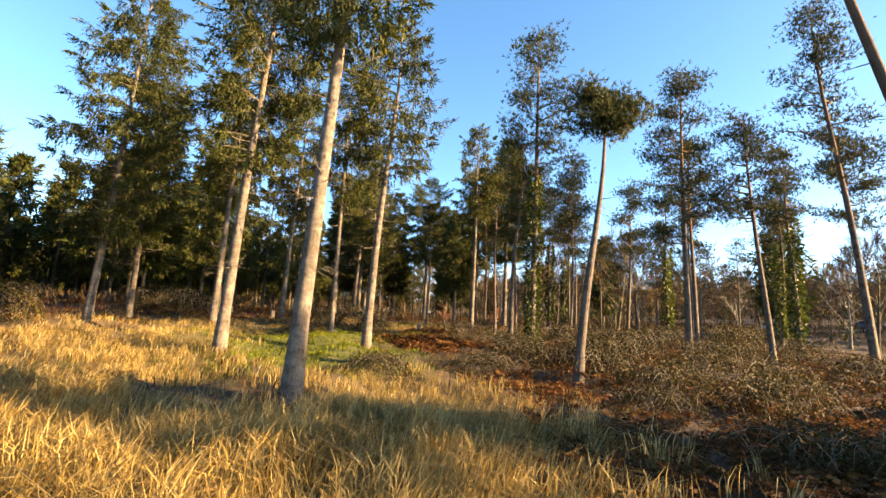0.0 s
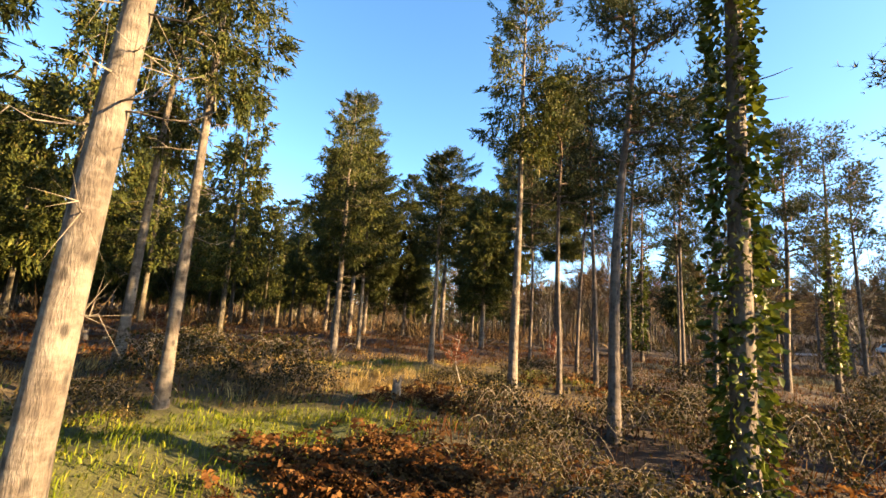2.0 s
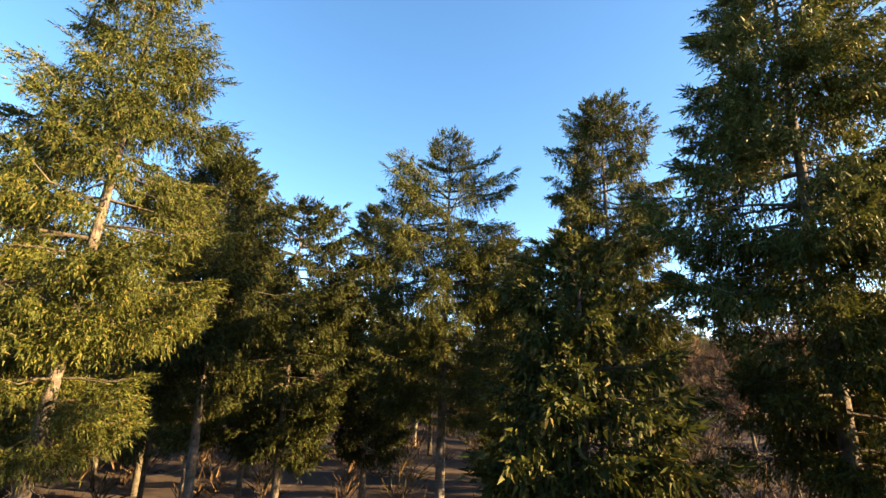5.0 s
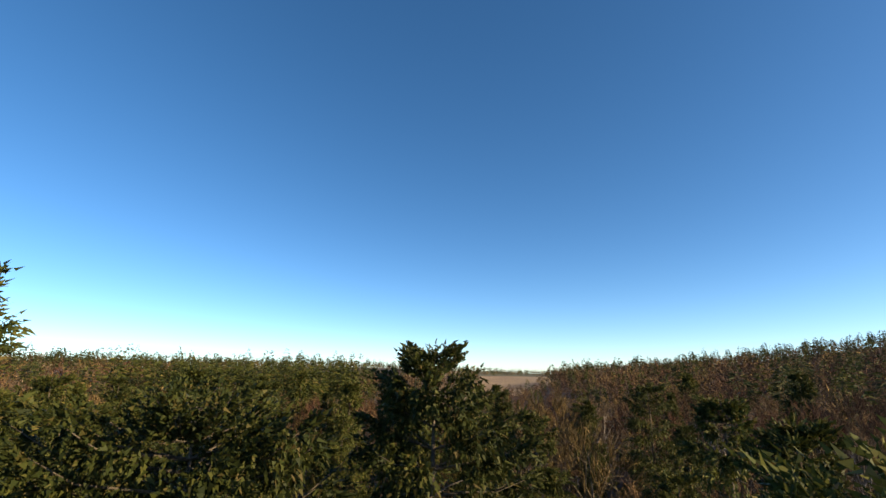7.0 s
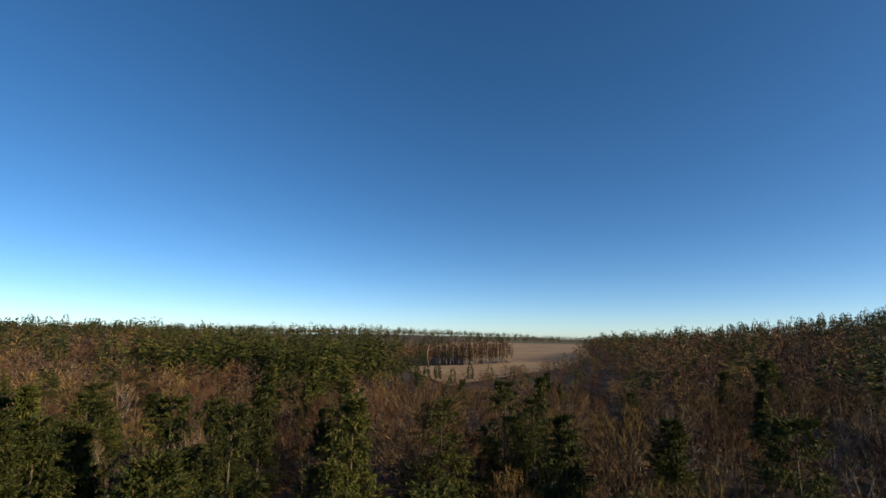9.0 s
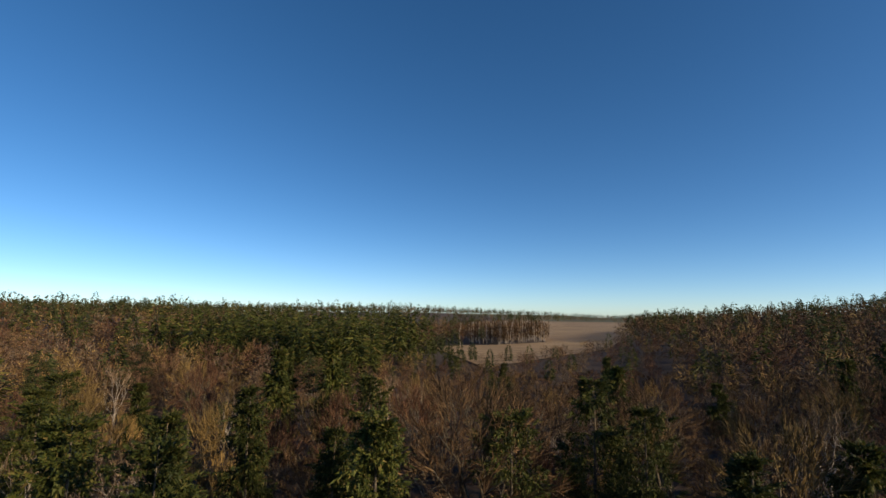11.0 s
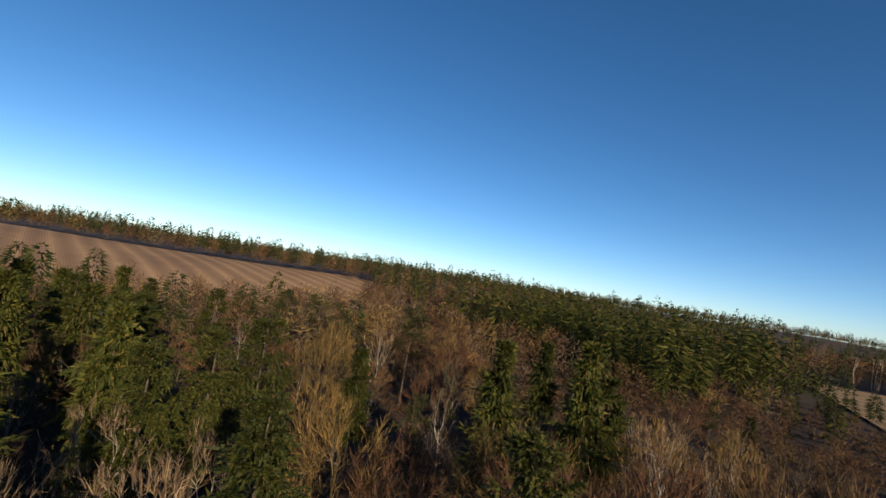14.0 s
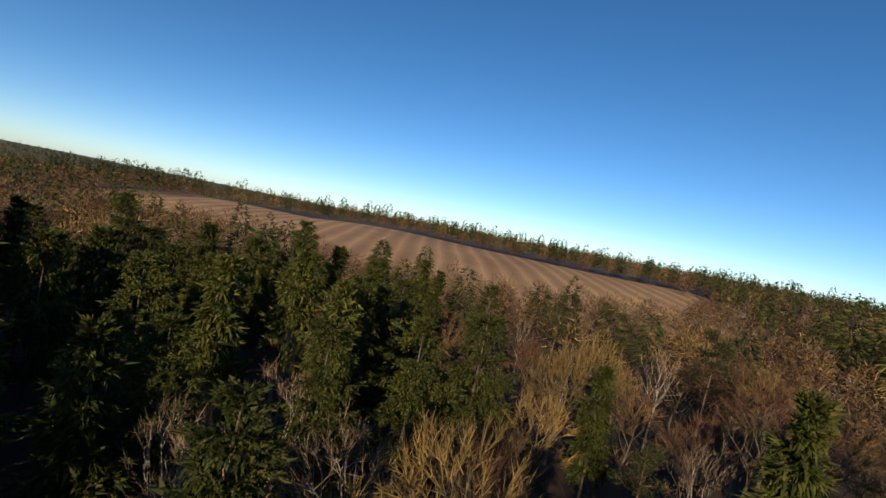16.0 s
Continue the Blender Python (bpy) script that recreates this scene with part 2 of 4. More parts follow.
def spaced(core_lo, core_hi, fine, far, growth=1.13):
    core = list(np.arange(core_lo, core_hi, fine))
    d, lo, hi = fine, core[0], core[-1]
    left, right = [], []
    while lo > -far:
        d *= growth
        lo -= d
        left.append(lo)
    d = fine
    while hi < far:
        d *= growth
        hi += d
        right.append(hi)
    return np.array(left[::-1] + core + right)


gx, gy = spaced(-26, 26, 0.55, 3400), spaced(-6, 62, 0.55, 3400)
GX, GY = np.meshgrid(gx, gy)
gv = np.stack([GX, GY, land(GX, GY)], -1).reshape(-1, 3)
i = (np.arange(len(gy) - 1)[:, None] * len(gx) + np.arange(len(gx) - 1)).ravel()
gf = np.concatenate([np.stack([i, i + 1, i + 1 + len(gx)], 1), np.stack([i, i + 1 + len(gx), i + len(gx)], 1)])
ground_mesh = tri_mesh("ground", [(gv, gf)], GROUND, True)


def bump_zone(x, y, cx, cy, rx, ry):
    return np.exp(-(((x - cx) / rx) ** 2 + ((y - cy) / ry) ** 2))


def straw_zone(x, y):
    """How much tall dry grass grows at a place."""
    s = bump_zone(x, y, -6.5, 4.8, 5.5, 3.6) + 0.8 * bump_zone(x, y, -0.6, 10.5, 2.2, 3.0) + 0.7 * bump_zone(x, y, -8.5, 13.5, 4.5, 3.0) + 0.9 * bump_zone(x, y, -11, 21, 6, 5)
    return s + 0.65 * bump_zone(x, y, -4, 31, 6, 4) + 0.4 * bump_zone(x, y, 0, 33, 4, 3.5)


def green_zone(x, y):
    s = bump_zone(x, y, -5, 16.5, 3.2, 3.2) + bump_zone(x, y, -3, 24.5, 2.5, 2.0) + 0.7 * bump_zone(x, y, -6.5, 21, 3.5, 3) + 0.8 * bump_zone(x, y, -3.6, 33.5, 2.5, 1.2)
    return s + 0.6 * bump_zone(x, y, 20, 47, 8, 4) + 0.5 * bump_zone(x, y, 3, 34, 2, 2)


cover = np.zeros((len(gv), 4), np.float32)
cover[:, 0] = np.clip(straw_zone(gv[:, 0], gv[:, 1]), 0, 1)
cover[:, 1] = np.clip(green_zone(gv[:, 0], gv[:, 1]), 0, 1)
far_off = np.hypot(gv[:, 0], gv[:, 1]) > 900
cover[far_off, 1] = 0.5
cover[:, 3] = 1
attr = ground_mesh.color_attributes.new("cover", "FLOAT_COLOR", "POINT")
attr.data.foreach_set("color", cover.ravel())
ground = tagged(new("ground", ground_mesh), "woodland floor of leaf litter, moss and dry grass", "ground", kind="structure")

FIELD_W = [(-150, 62), (-156, 122), (-192, 178), (-240, 204), (-285, 196), (-306, 100), (-312, -78), (-205, -66), (-158, 30)]
FIELD_N = [(-104, 318), (-52, 236), (-14, 300), (14, 560), (20, 1000), (-118, 860), (-62, 420), (-46, 352), (-70, 330)]
FIELD_E = [(70, 900), (150, 760), (260, 900), (160, 1150)]


def inside(poly, x, y):
    x, y = np.asarray(x, float), np.asarray(y, float)
    hit, n = np.zeros(x.shape, bool), len(poly)
    for k in range(n):
        (x0, y0), (x1, y1) = poly[k], poly[(k + 1) % n]
        if y0 != y1:
            hit ^= ((y0 > y) != (y1 > y)) & (x < (x1 - x0) * (y - y0) / (y1 - y0) + x0)
    return hit


def field(name, poly, material, label, spread=1.0):
    if spread != 1.0:
        cx, cy = sum(p[0] for p in poly) / len(poly), sum(p[1] for p in poly) / len(poly)
        poly = [(cx + (x - cx) * spread, cy + (y - cy) * spread) for x, y in poly]
    bm = bmesh.new()
    bm.faces.new([bm.verts.new((x, y, 0)) for x, y in poly])
    xs, ys = [p[0] for p in poly], [p[1] for p in poly]
    for axis, lo, hi in ((0, min(xs), max(xs)), (1, min(ys), max(ys))):
        for c in np.arange(lo + 8, hi, 8.0):
            co, no = [0, 0, 0], [0, 0, 0]
            co[axis], no[axis] = c, 1
            bmesh.ops.bisect_plane(bm, geom=bm.verts[:] + bm.edges[:] + bm.faces[:], plane_co=co, plane_no=no)
    for v in bm.verts:
        v.co.z = ground_z(v.co.x, v.co.y) + 0.4
    me = bpy.data.meshes.new(name)
    bm.to_mesh(me)
    bm.free()
    me.materials.append(material)
    return tagged(new(name, me), label, "field", kind="structure")


field("field", FIELD_W, FIELD_BROWN, "brown ploughed field on a gentle slope between woods", 1.13)
field("field", FIELD_N, FIELD_STRAW, "straw-coloured stubble field beyond the birch copse")
field("field", FIELD_E, FIELD_STRAW, "small pale stubble field far off among trees")


# ---- trees ----
def limb_path(start, yaw, length, rise, droop, tip_up, n=5):
    s = np.linspace(0, 1, n)
    out = length * s * (1 - 0.08 * s)
    z = length * (rise * s - droop * s**1.6 + tip_up * s**4)
    return np.stack([start[0] + np.cos(yaw) * out, start[1] + np.sin(yaw) * out, start[2] + z], 1)


def trunk_path(rng, H, lean, wander, n=12):
    s = np.linspace(0, 1, n)
    wx, wy = rng.normal(size=2) * wander, rng.normal(size=2) * wander
    x = lean[0] * s + wx[0] * np.sin(2.6 * s) * s + wx[1] * np.sin(6 * s) * 0.4 * s
    y = lean[1] * s + wy[0] * np.sin(2.6 * s) * s + wy[1] * np.sin(6 * s) * 0.4 * s
    return np.stack([x, y, s * H], 1)


def along(path, s):
    k = s * (len(path) - 1)
    i0 = np.clip(np.floor(k).astype(int), 0, len(path) - 2)
    f = (k - i0)[..., None]
    return path[i0] * (1 - f) + path[i0 + 1] * f


def trunk_tube(path, r0, r1, sides, flare=1.35):
    s = np.linspace(0, 1, len(path))
    r = r0 * (1 - s) ** 0.85 + r1
    r[0] *= flare
    p = path.copy()
    p[0, 2] -= 0.5
    return tube(p, r, sides)


def shoots(base, way, length, width, rng, sprigs=4):
    """Needled shoots: narrow blades set along each shoot and splayed to all sides, like a bottle brush."""
    v = []
    for k in range(sprigs):
        root = base + way * (length * (k / sprigs) * 0.92)[:, None]
        w = unit(way + rng.normal(size=base.shape) * (0.6 if k < sprigs - 1 else 0.2))
        v.append(spikes(root, w, length * rng.uniform(1.4, 2.3, len(base)) / sprigs, width * rng.uniform(0.5, 0.9, len(base)), rng)[0])
    v = np.concatenate(v)
    return v, np.arange(len(v)).reshape(-1, 3)


def spruce(seed, H=15.0, base=6.0, R=2.0, r0=0.17, D0=5.0, per=26, hang=1.0, gap=0.42, dead=16, lean=(0, 0), wander=0.12, wide=0.075, long=0.40, dome=0.4, sprigs=5, limbs=5, wood_shown=True, bark=BARK_SPRUCE):
    """A spruce: trunk, whorls of limbs with side branchlets, hanging shoots, dead snags under the crown. D0: how far below the tip the crown is at its widest; dome: how rounded its top is."""
    rng = np.random.default_rng(seed)
    path = trunk_path(rng, H, lean, wander)
    wood, snags, sb, sw, sl = [], [], [], [], []
    lobes = rng.uniform(0.72, 1.15, (7, 6))
    down = np.array((0, 0, -1.0))
    z = base
    while z < H - 0.12:
        d = H - z
        f = d / (H - base)
        x = min(1.0, d / D0)
        body = (1 - dome) * x**0.8 + dome * math.sqrt(1 - (1 - x) ** 2)
        body *= 1.0 if f < 0.75 else 1.0 - (f - 0.75) * 1.6
        steep = max(0.0, 1.0 - d / 3.2)
        for _ in range(int(rng.integers(limbs - 1, limbs + 2))):
            yaw = rng.uniform(0, 2 * np.pi)
            L = R * body * rng.uniform(0.65, 1.1) * lobes[int(yaw / 0.9) % 7, int(z / 2.2) % 6] + 0.2
            p = limb_path(along(path, np.array(min(z / H, 1.0))), yaw, L, min(0.25 + 0.6 * steep, 0.2 + 0.35 * d / L), 0.5 - 0.35 * steep, 0.27, 4)
            wood.append(tube(p, np.linspace(0.012 + 0.010 * L, 0.005, 4), 3))
            out, side = np.array((np.cos(yaw), np.sin(yaw), 0)), np.array((-np.sin(yaw), np.cos(yaw), 0))
            n2 = max(6, int(L * per / 5))
            s = np.repeat(rng.uniform(0.12, 1.0, n2) ** 0.8, 5)
            sign = np.repeat(rng.choice([-1.0, 1.0], n2), 5)
            t = np.tile(np.linspace(0.1, 1.0, 5), n2) * rng.uniform(0.8, 1.1, 5 * n2)
            u = t * (0.36 * L * (1.02 - s) + 0.08) * sign
            q = along(p, s) + u[:, None] * side + out * (np.abs(u) * 0.5)[:, None] + down * (np.abs(u) * (0.30 * hang * (1 - steep) - 0.25 * steep))[:, None]
            n = len(s)
            q = q + rng.normal(size=(n, 3)) * 0.03
            falls = (rng.uniform(size=n) < 0.30 + 0.28 * min(hang, 1.6) * (1 - steep))[:, None]
            flat = out * rng.uniform(0.5, 1.0, (n, 1)) + side * (sign * rng.uniform(0.2, 1.0, n))[:, None] - down * (0.7 * steep - 0.10)
            w = np.where(falls & (steep < 0.75), down * rng.uniform(0.7, 1.3, (n, 1)) + out * 0.25 + side * (sign * 0.15)[:, None], flat) + rng.normal(size=(n, 3)) * 0.16
            tip = np.clip((s - 0.86) * 7, 0, 1)[:, None]
            w = w * (1 - tip * 0.8) + (out + (0, 0, 0.5 + 0.5 * steep)) * tip
            sb.append(q), sw.append(w), sl.append(rng.uniform(0.6, 1.2, n) * long * (1 - 0.45 * steep) * np.where(falls[:, 0], 1.15, 0.85))
        z += gap * rng.uniform(0.7, 1.25) * (1.0 if d > 3 else 0.5 + d / 6)
    k = 12
    sb.append(path[-1] - np.linspace(0, 0.8, k)[:, None] * (0, 0, 1)), sw.append(np.c_[rng.normal(size=(k, 2)) * 0.55, np.full(k, 0.7)]), sl.append(np.full(k, 0.75 * long))
    for _ in range(dead):
        h, yaw = rng.uniform(0.16 * H, base + 1.0), rng.uniform(0, 2 * np.pi)
        p = limb_path(along(path, np.array(h / H)), yaw, rng.uniform(0.3, 1.5) * (0.5 + 0.5 * h / base), rng.uniform(-0.1, 0.3), 0.4, 0.35)
        snags.append(tri_mesh("dead_branch", [tube(p, np.linspace(0.016, 0.004, 5), 3), spikes(np.repeat(p[1:5], 2, 0), unit(rng.normal(size=(8, 3)) + [np.cos(yaw), np.sin(yaw), -0.3]), rng.uniform(0.15, 0.55, 8), np.full(8, 0.010), rng)], WOOD_DEAD))
    sb, sw, sl = np.concatenate(sb), unit(np.concatenate(sw)), np.concatenate(sl)
    crown = shoots(sb, sw, sl, rng.uniform(0.7, 1.25, len(sb)) * wide, rng, sprigs)
    return dict(trunk=tri_mesh("trunk", [trunk_tube(path, r0, 0.015, 9)], bark, True),
                branchwork=tri_mesh("branchwork", wood, BARK_GREY) if wood_shown else None, dead_branch=snags,
                crown=tri_mesh("crown", [crown], NEEDLE))


def pine(seed, H=14.0, base=8.0, R=2.3, r0=0.16, limbs=22, tufts=26, lean=(0, 0), wander=0.35, flat=False, size=1.0, single=False):
    """A Scots pine: bare trunk, few bent limbs, needle tufts in separate clumps."""
    rng = np.random.default_rng(seed)
    path = trunk_path(rng, H, lean, wander)
    wood, tb, tw = [], [], []
    for k in range(limbs):
        f = (k + rng.uniform(0, 0.9)) / limbs
        z = base + (H - base) * (0.35 + 0.63 * f if flat else 0.98 * f)
        body = (0.45 + 0.55 * np.sin(np.pi * min(f + 0.25, 1.0))) if not flat else 1.0 - 0.35 * f
        yaw, L = rng.uniform(0, 2 * np.pi), R * body * rng.uniform(0.55, 1.1)
        p = limb_path(along(path, np.array(z / H)), yaw, L, 0.15 + 0.5 * f, 0.1, rng.uniform(0.0, 0.3))
        p[1:-1] += rng.normal(size=(3, 3)) * 0.07 * L
        limb = [tube(p, np.linspace(0.02 + 0.016 * L, 0.008, 5), 4)]
        for _ in range(rng.integers(4, 7)):
            s = rng.uniform(0.4, 1.0)
            q = along(p, np.array(s)) + rng.normal(size=3) * (0.24, 0.24, 0.10)
            limb.append(tube(np.array([along(p, np.array(max(s - 0.25, 0.1))), q]), (0.012, 0.005), 3))
            c = q + rng.normal(size=(tufts, 3)) * np.array((0.34, 0.34, 0.15)) * (0.7 + 0.12 * R)
            tb.append(c)
            tw.append(unit((c - q) * (1, 1, 0.6) + rng.normal(size=(tufts, 3)) * 0.25 + (0, 0, 0.35)))
        wood.append(limb)
    for _ in range(7):
        h, yaw = rng.uniform(0.35 * H, base), rng.uniform(0, 2 * np.pi)
        wood.append([tube(limb_path(along(path, np.array(h / H)), yaw, rng.uniform(0.2, 0.9), 0.1, 0.2, 0.1, 4), (0.018, 0.013, 0.009, 0.004), 3)])
    tb, tw = np.concatenate(tb), np.concatenate(tw)
    v = [spikes(tb, unit(tw + rng.normal(size=tb.shape) * 0.6), rng.uniform(0.13, 0.25, len(tb)) * size, np.full(len(tb), 0.034 * size), rng) for _ in range(6)]
    return dict(trunk=tri_mesh("trunk", [trunk_tube(path, r0, 0.02, 9)], BARK_PINE, True),
                limb=[tri_mesh("limb", w, BARK_PINE) for w in wood] if single else None,
                branchwork=None if single else tri_mesh("branchwork", sum(wood, []), BARK_PINE), crown=tri_mesh("crown", v, PINE))


def bare(seed, H=14.0, R=4.0, r0=0.2, fork=0.25, limbs=9, ends=6, twigs=10, twig=TWIG_BROWN, bark=BARK_GREY, width=0.042, ivy=0, fan=0.0):
    """A leafless broadleaf tree: limbs that part again and again towards a domed crown, ending in brooms of fine twigs. fan: how much the shoots stand upright."""
    rng = np.random.default_rng(seed)
    path = trunk_path(rng, H * 0.55, rng.normal(size=2) * 0.4, 0.3, 7)
    wood, fine = [trunk_tube(path, r0, 0.04, 7)], []
    heart = np.array((0, 0, H * (0.50 - 0.2 * fan)))
    dome = np.array((R, R, H * (0.46 + 0.18 * fan)))

    def reach(a, b, rise, bend, n=4):
        s = np.linspace(0, 1, n)[:, None]
        span = np.linalg.norm(b - a)
        p = a + (b - a) * s + (0, 0, 1) * (4 * s * (1 - s) * rise * span)
        p[1:-1] += rng.normal(size=(n - 2, 3)) * bend * span
        return p

    for k in range(limbs):
        yaw = k * 2.4 + rng.uniform(-0.4, 0.4)
        up = math.asin(min(0.98, -0.05 + 1.0 * (k + rng.uniform(0.1, 0.9)) / limbs))
        way = np.array((math.cos(yaw) * math.cos(up), math.sin(yaw) * math.cos(up), math.sin(up)))
        start = along(path, np.array(min(1.0, fork + (0.98 - fork) * (k + 0.5) / limbs)))
        p = reach(start, heart + way * dome * rng.uniform(0.55, 0.70), 0.04, 0.05)
        wood.append(tube(p, r0 * np.array([0.42, 0.32, 0.22, 0.14]), 4))
        for j in range(ends):
            w2 = unit(way + rng.normal(size=3) * 0.42 + (0, 0, 0.12 + 0.4 * fan))
            goal = heart + w2 * dome * rng.uniform(0.78, 0.98)
            q = reach(along(p, np.array(rng.uniform(0.45, 1.0))), goal, 0.05, 0.06)
            wood.append(tube(q, r0 * np.array([0.15, 0.11, 0.075, 0.03]), 3))
            b = along(q, rng.uniform(0.30, 1.0, twigs))
            w = unit(unit(goal - heart) * 0.8 + unit(q[-1] - q[0]) * 0.5 + rng.normal(size=(twigs, 3)) * 0.36 + (0, 0, 0.2 + 0.6 * fan))
            l = rng.uniform(0.7, 1.5, twigs) * R / 4
            fine.append(spikes(b, w, l, np.full(twigs, width * 1.25), rng))
            b2 = np.repeat(b, 3, 0) + np.repeat(w * l[:, None], 3, 0) * rng.uniform(0.15, 0.75, (3 * twigs, 1))
            w3 = unit(np.repeat(w, 3, 0) + rng.normal(size=(3 * twigs, 3)) * 0.42 + (0, 0, 0.12))
            fine.append(spikes(b2, w3, rng.uniform(0.4, 0.9, 3 * twigs) * R / 4, np.full(3 * twigs, width * 0.8), rng))
    out = dict(trunk=tri_mesh("trunk", wood, bark, True), crown=tri_mesh("crown", fine, twig))
    if ivy:
        t = rng.uniform(0.02, 1.0, ivy)
        c = along(path, t)
        yaw = rng.uniform(0, 2 * np.pi, ivy)
        o = np.stack([np.cos(yaw), np.sin(yaw), np.zeros(ivy)], 1)
        c = c + o * (r0 * 1.1 + rng.uniform(0.0, 0.8, (ivy, 1)) * (1.2 - 0.5 * t[:, None]))
        out["ivy"] = tri_mesh("ivy", [leaves(c, unit(o + rng.normal(size=c.shape) * 0.6 - (0, 0, 0.4)), rng.uniform(0.14, 0.26, ivy), rng)], IVY)
    return out


def sleeve(seed, H, r0, n, lo=0.02, hi=1.0, thick=0.3, size=(0.09, 0.17)):
    """Ivy climbing round a trunk."""
    rng = np.random.default_rng(seed)
    t = rng.uniform(lo, hi, n) * H
    yaw = rng.uniform(0, 2 * np.pi, n)
    o = np.stack([np.cos(yaw), np.sin(yaw), 0 * yaw], 1)
    bulge = 0.6 + 0.4 * np.sin(t * 1.7 + seed) * np.sin(yaw * 2 + t)
    c = o * (r0 + thick * rng.uniform(0, 1, (n, 1)) * bulge[:, None])
    c[:, 2] = t
    return tri_mesh("ivy", [leaves(c, unit(o + rng.normal(size=c.shape) * 0.5 - (0, 0, 0.5)), rng.uniform(*size, n), rng)], IVY)


def plant(kind, meshes, x, y, label, category, group="", turn=0.0, size=1.0, z=None, tall=1.0):
    """Puts a tree of the given meshes on the ground: an empty at its foot with its parts."""
    ob = new(kind)
    ob.empty_display_size = 0.3
    ob.matrix_world = pose(x, y, ground_z(x, y) - 0.05 if z is None else z, 0, 0, turn) @ Matrix.Diagonal((size, size, size * tall, 1))
    for name, some in meshes.items():
        for me in (some if isinstance(some, list) else [some] if some else []):
            piece = part(name, me, ob)
            if name in ("crown", "branchwork", "ivy"):
                tagged(piece, kind="stuff")
    return tagged(ob, label, category, group)


# ---- the clearing: single trees ----
TALL = "tall bare-stemmed spruces"
L_SPRUCE = "tall spruce with pale bare lower trunk and hanging olive needles"
L_PINE = "Scots pine with long bare trunk and clumped dark crown"
placed = []


def stand(kind, make, x, y, label, category, group="", turn=0.0, size=1.0, tall=1.0):
    placed.append((x, y))
    return plant(kind, make, x, y, label, category, group, turn, size, None, tall)


stand("spruce_tree", spruce(1, 17.5, 8.4, 2.4, 0.19, 6, 36, 1.6, lean=(0.6, 0.4), dead=24), -3.4, 10.3, L_SPRUCE, "tree", TALL)
stand("spruce_tree", spruce(2, 16.0, 6.4, 2.2, 0.18, 5, 36, 1.3, lean=(0.6, 0.2), dead=24), -7.3, 15.5, L_SPRUCE, "tree", TALL)
stand("spruce_tree", spruce(3, 14.0, 7.4, 2.3, 0.165, 4, 36, 1.0, lean=(0.3, 0.3), dead=24), -3.1, 18.7, L_SPRUCE, "tree", TALL)
stand("spruce_tree", spruce(4, 14.5, 7.0, 1.7, 0.12, 4, 36, 1.2, dead=18), -5.8, 24.7, "slender spruce with twiggy dead lower branches", "tree", TALL)
stand("spruce_tree", spruce(5, 14.5, 6.5, 1.9, 0.14, 5, 36, 1.2, lean=(0.5, 0), dead=16), -9.6, 28.4, L_SPRUCE, "tree", TALL)
stand("spruce_tree", spruce(6, 16.5, 4.0, 2.5, 0.15, 5, 36, 1.3, lean=(0.6, 0.3)), -15.3, 20.6, L_SPRUCE, "tree", TALL)
stand("spruce_tree", spruce(7, 16.0, 4.0, 2.4, 0.14, 5, 36, 1.3), -16.2, 24.8, L_SPRUCE, "tree", TALL)
stand("spruce_tree", spruce(8, 15.5, 6.0, 2.0, 0.15, 5, 36, 1.3, lean=(0.5, 0.2), dead=18), -11.0, 22.8, L_SPRUCE, "tree", TALL)
stand("spruce_tree", spruce(9, 12.3, 4.6, 2.0, 0.14, 6, 36, 1.1, dead=10), -5.6, 36.3, "conical spruce with warm olive crown and pale trunk", "tree", TALL)
stand("spruce_tree", spruce(10, 10.5, 4.2, 1.6, 0.09, 5, 36, 1.1, dead=10), -5.2, 39.3, "slender young spruce beside a larger one", "tree", TALL)
stand("spruce_tree", spruce(11, 9.0, 4.8, 1.0, 0.10, 3.5, 36, 1.0, dead=10), -1.15, 34.8, L_SPRUCE, "tree", TALL)
stand("spruce_tree", spruce(12, 13.2, 7.4, 1.6, 0.125, 4, 36, 0.9, dead=16), 1.7, 29.6, "tall slender spruce with open upper crown", "tree", TALL)
stand("pine_tree", pine(13, 11.9, 6.6, 1.9, 0.12, 17, 26, wander=0.2, single=True), 3.58, 25.9, L_PINE, "tree", "pines")
stand("pine_tree", pine(14, 9.6, 7.3, 1.1, 0.13, 16, 30, lean=(0.95, 1.6), wander=0.5, flat=True, single=True), 3.75, 14.0, "bent pine with flat mushroom-shaped dark crown", "tree", "pines")
stand("pine_tree", pine(15, 16.2, 6.0, 2.9, 0.16, 34, 28, lean=(0.2, 0.3), wander=0.2, single=True), 12.7, 25.0, L_PINE, "tree", "pines")
stand("pine_tree", pine(16, 14.0, 8.5, 2.0, 0.14, 20, 24, single=True), 15.6, 29.6, L_PINE, "tree", "pines")
stand("pine_tree", pine(17, 12.0, 5.5, 2.2, 0.12, 26, 24, single=True), 14.4, 37.4, L_PINE, "tree", "pines")
stand("pine_tree", pine(18, 12.4, 7.0, 2.2, 0.13, 22, 26, lean=(-0.9, 0), single=True), 15.4, 22.5, L_PINE, "tree", "pines")
stand("pine_tree", pine(19, 17.0, 8.5, 2.2, 0.15, 22, 26, lean=(-1.6, 0), single=True), 17.6, 19.6, L_PINE, "tree", "pines")
stand("pine_tree", pine(20, 13.0, 7.5, 2.0, 0.12, 20, 24, lean=(-0.8, 0), single=True), 21.2, 23.5, L_PINE, "tree", "pines")
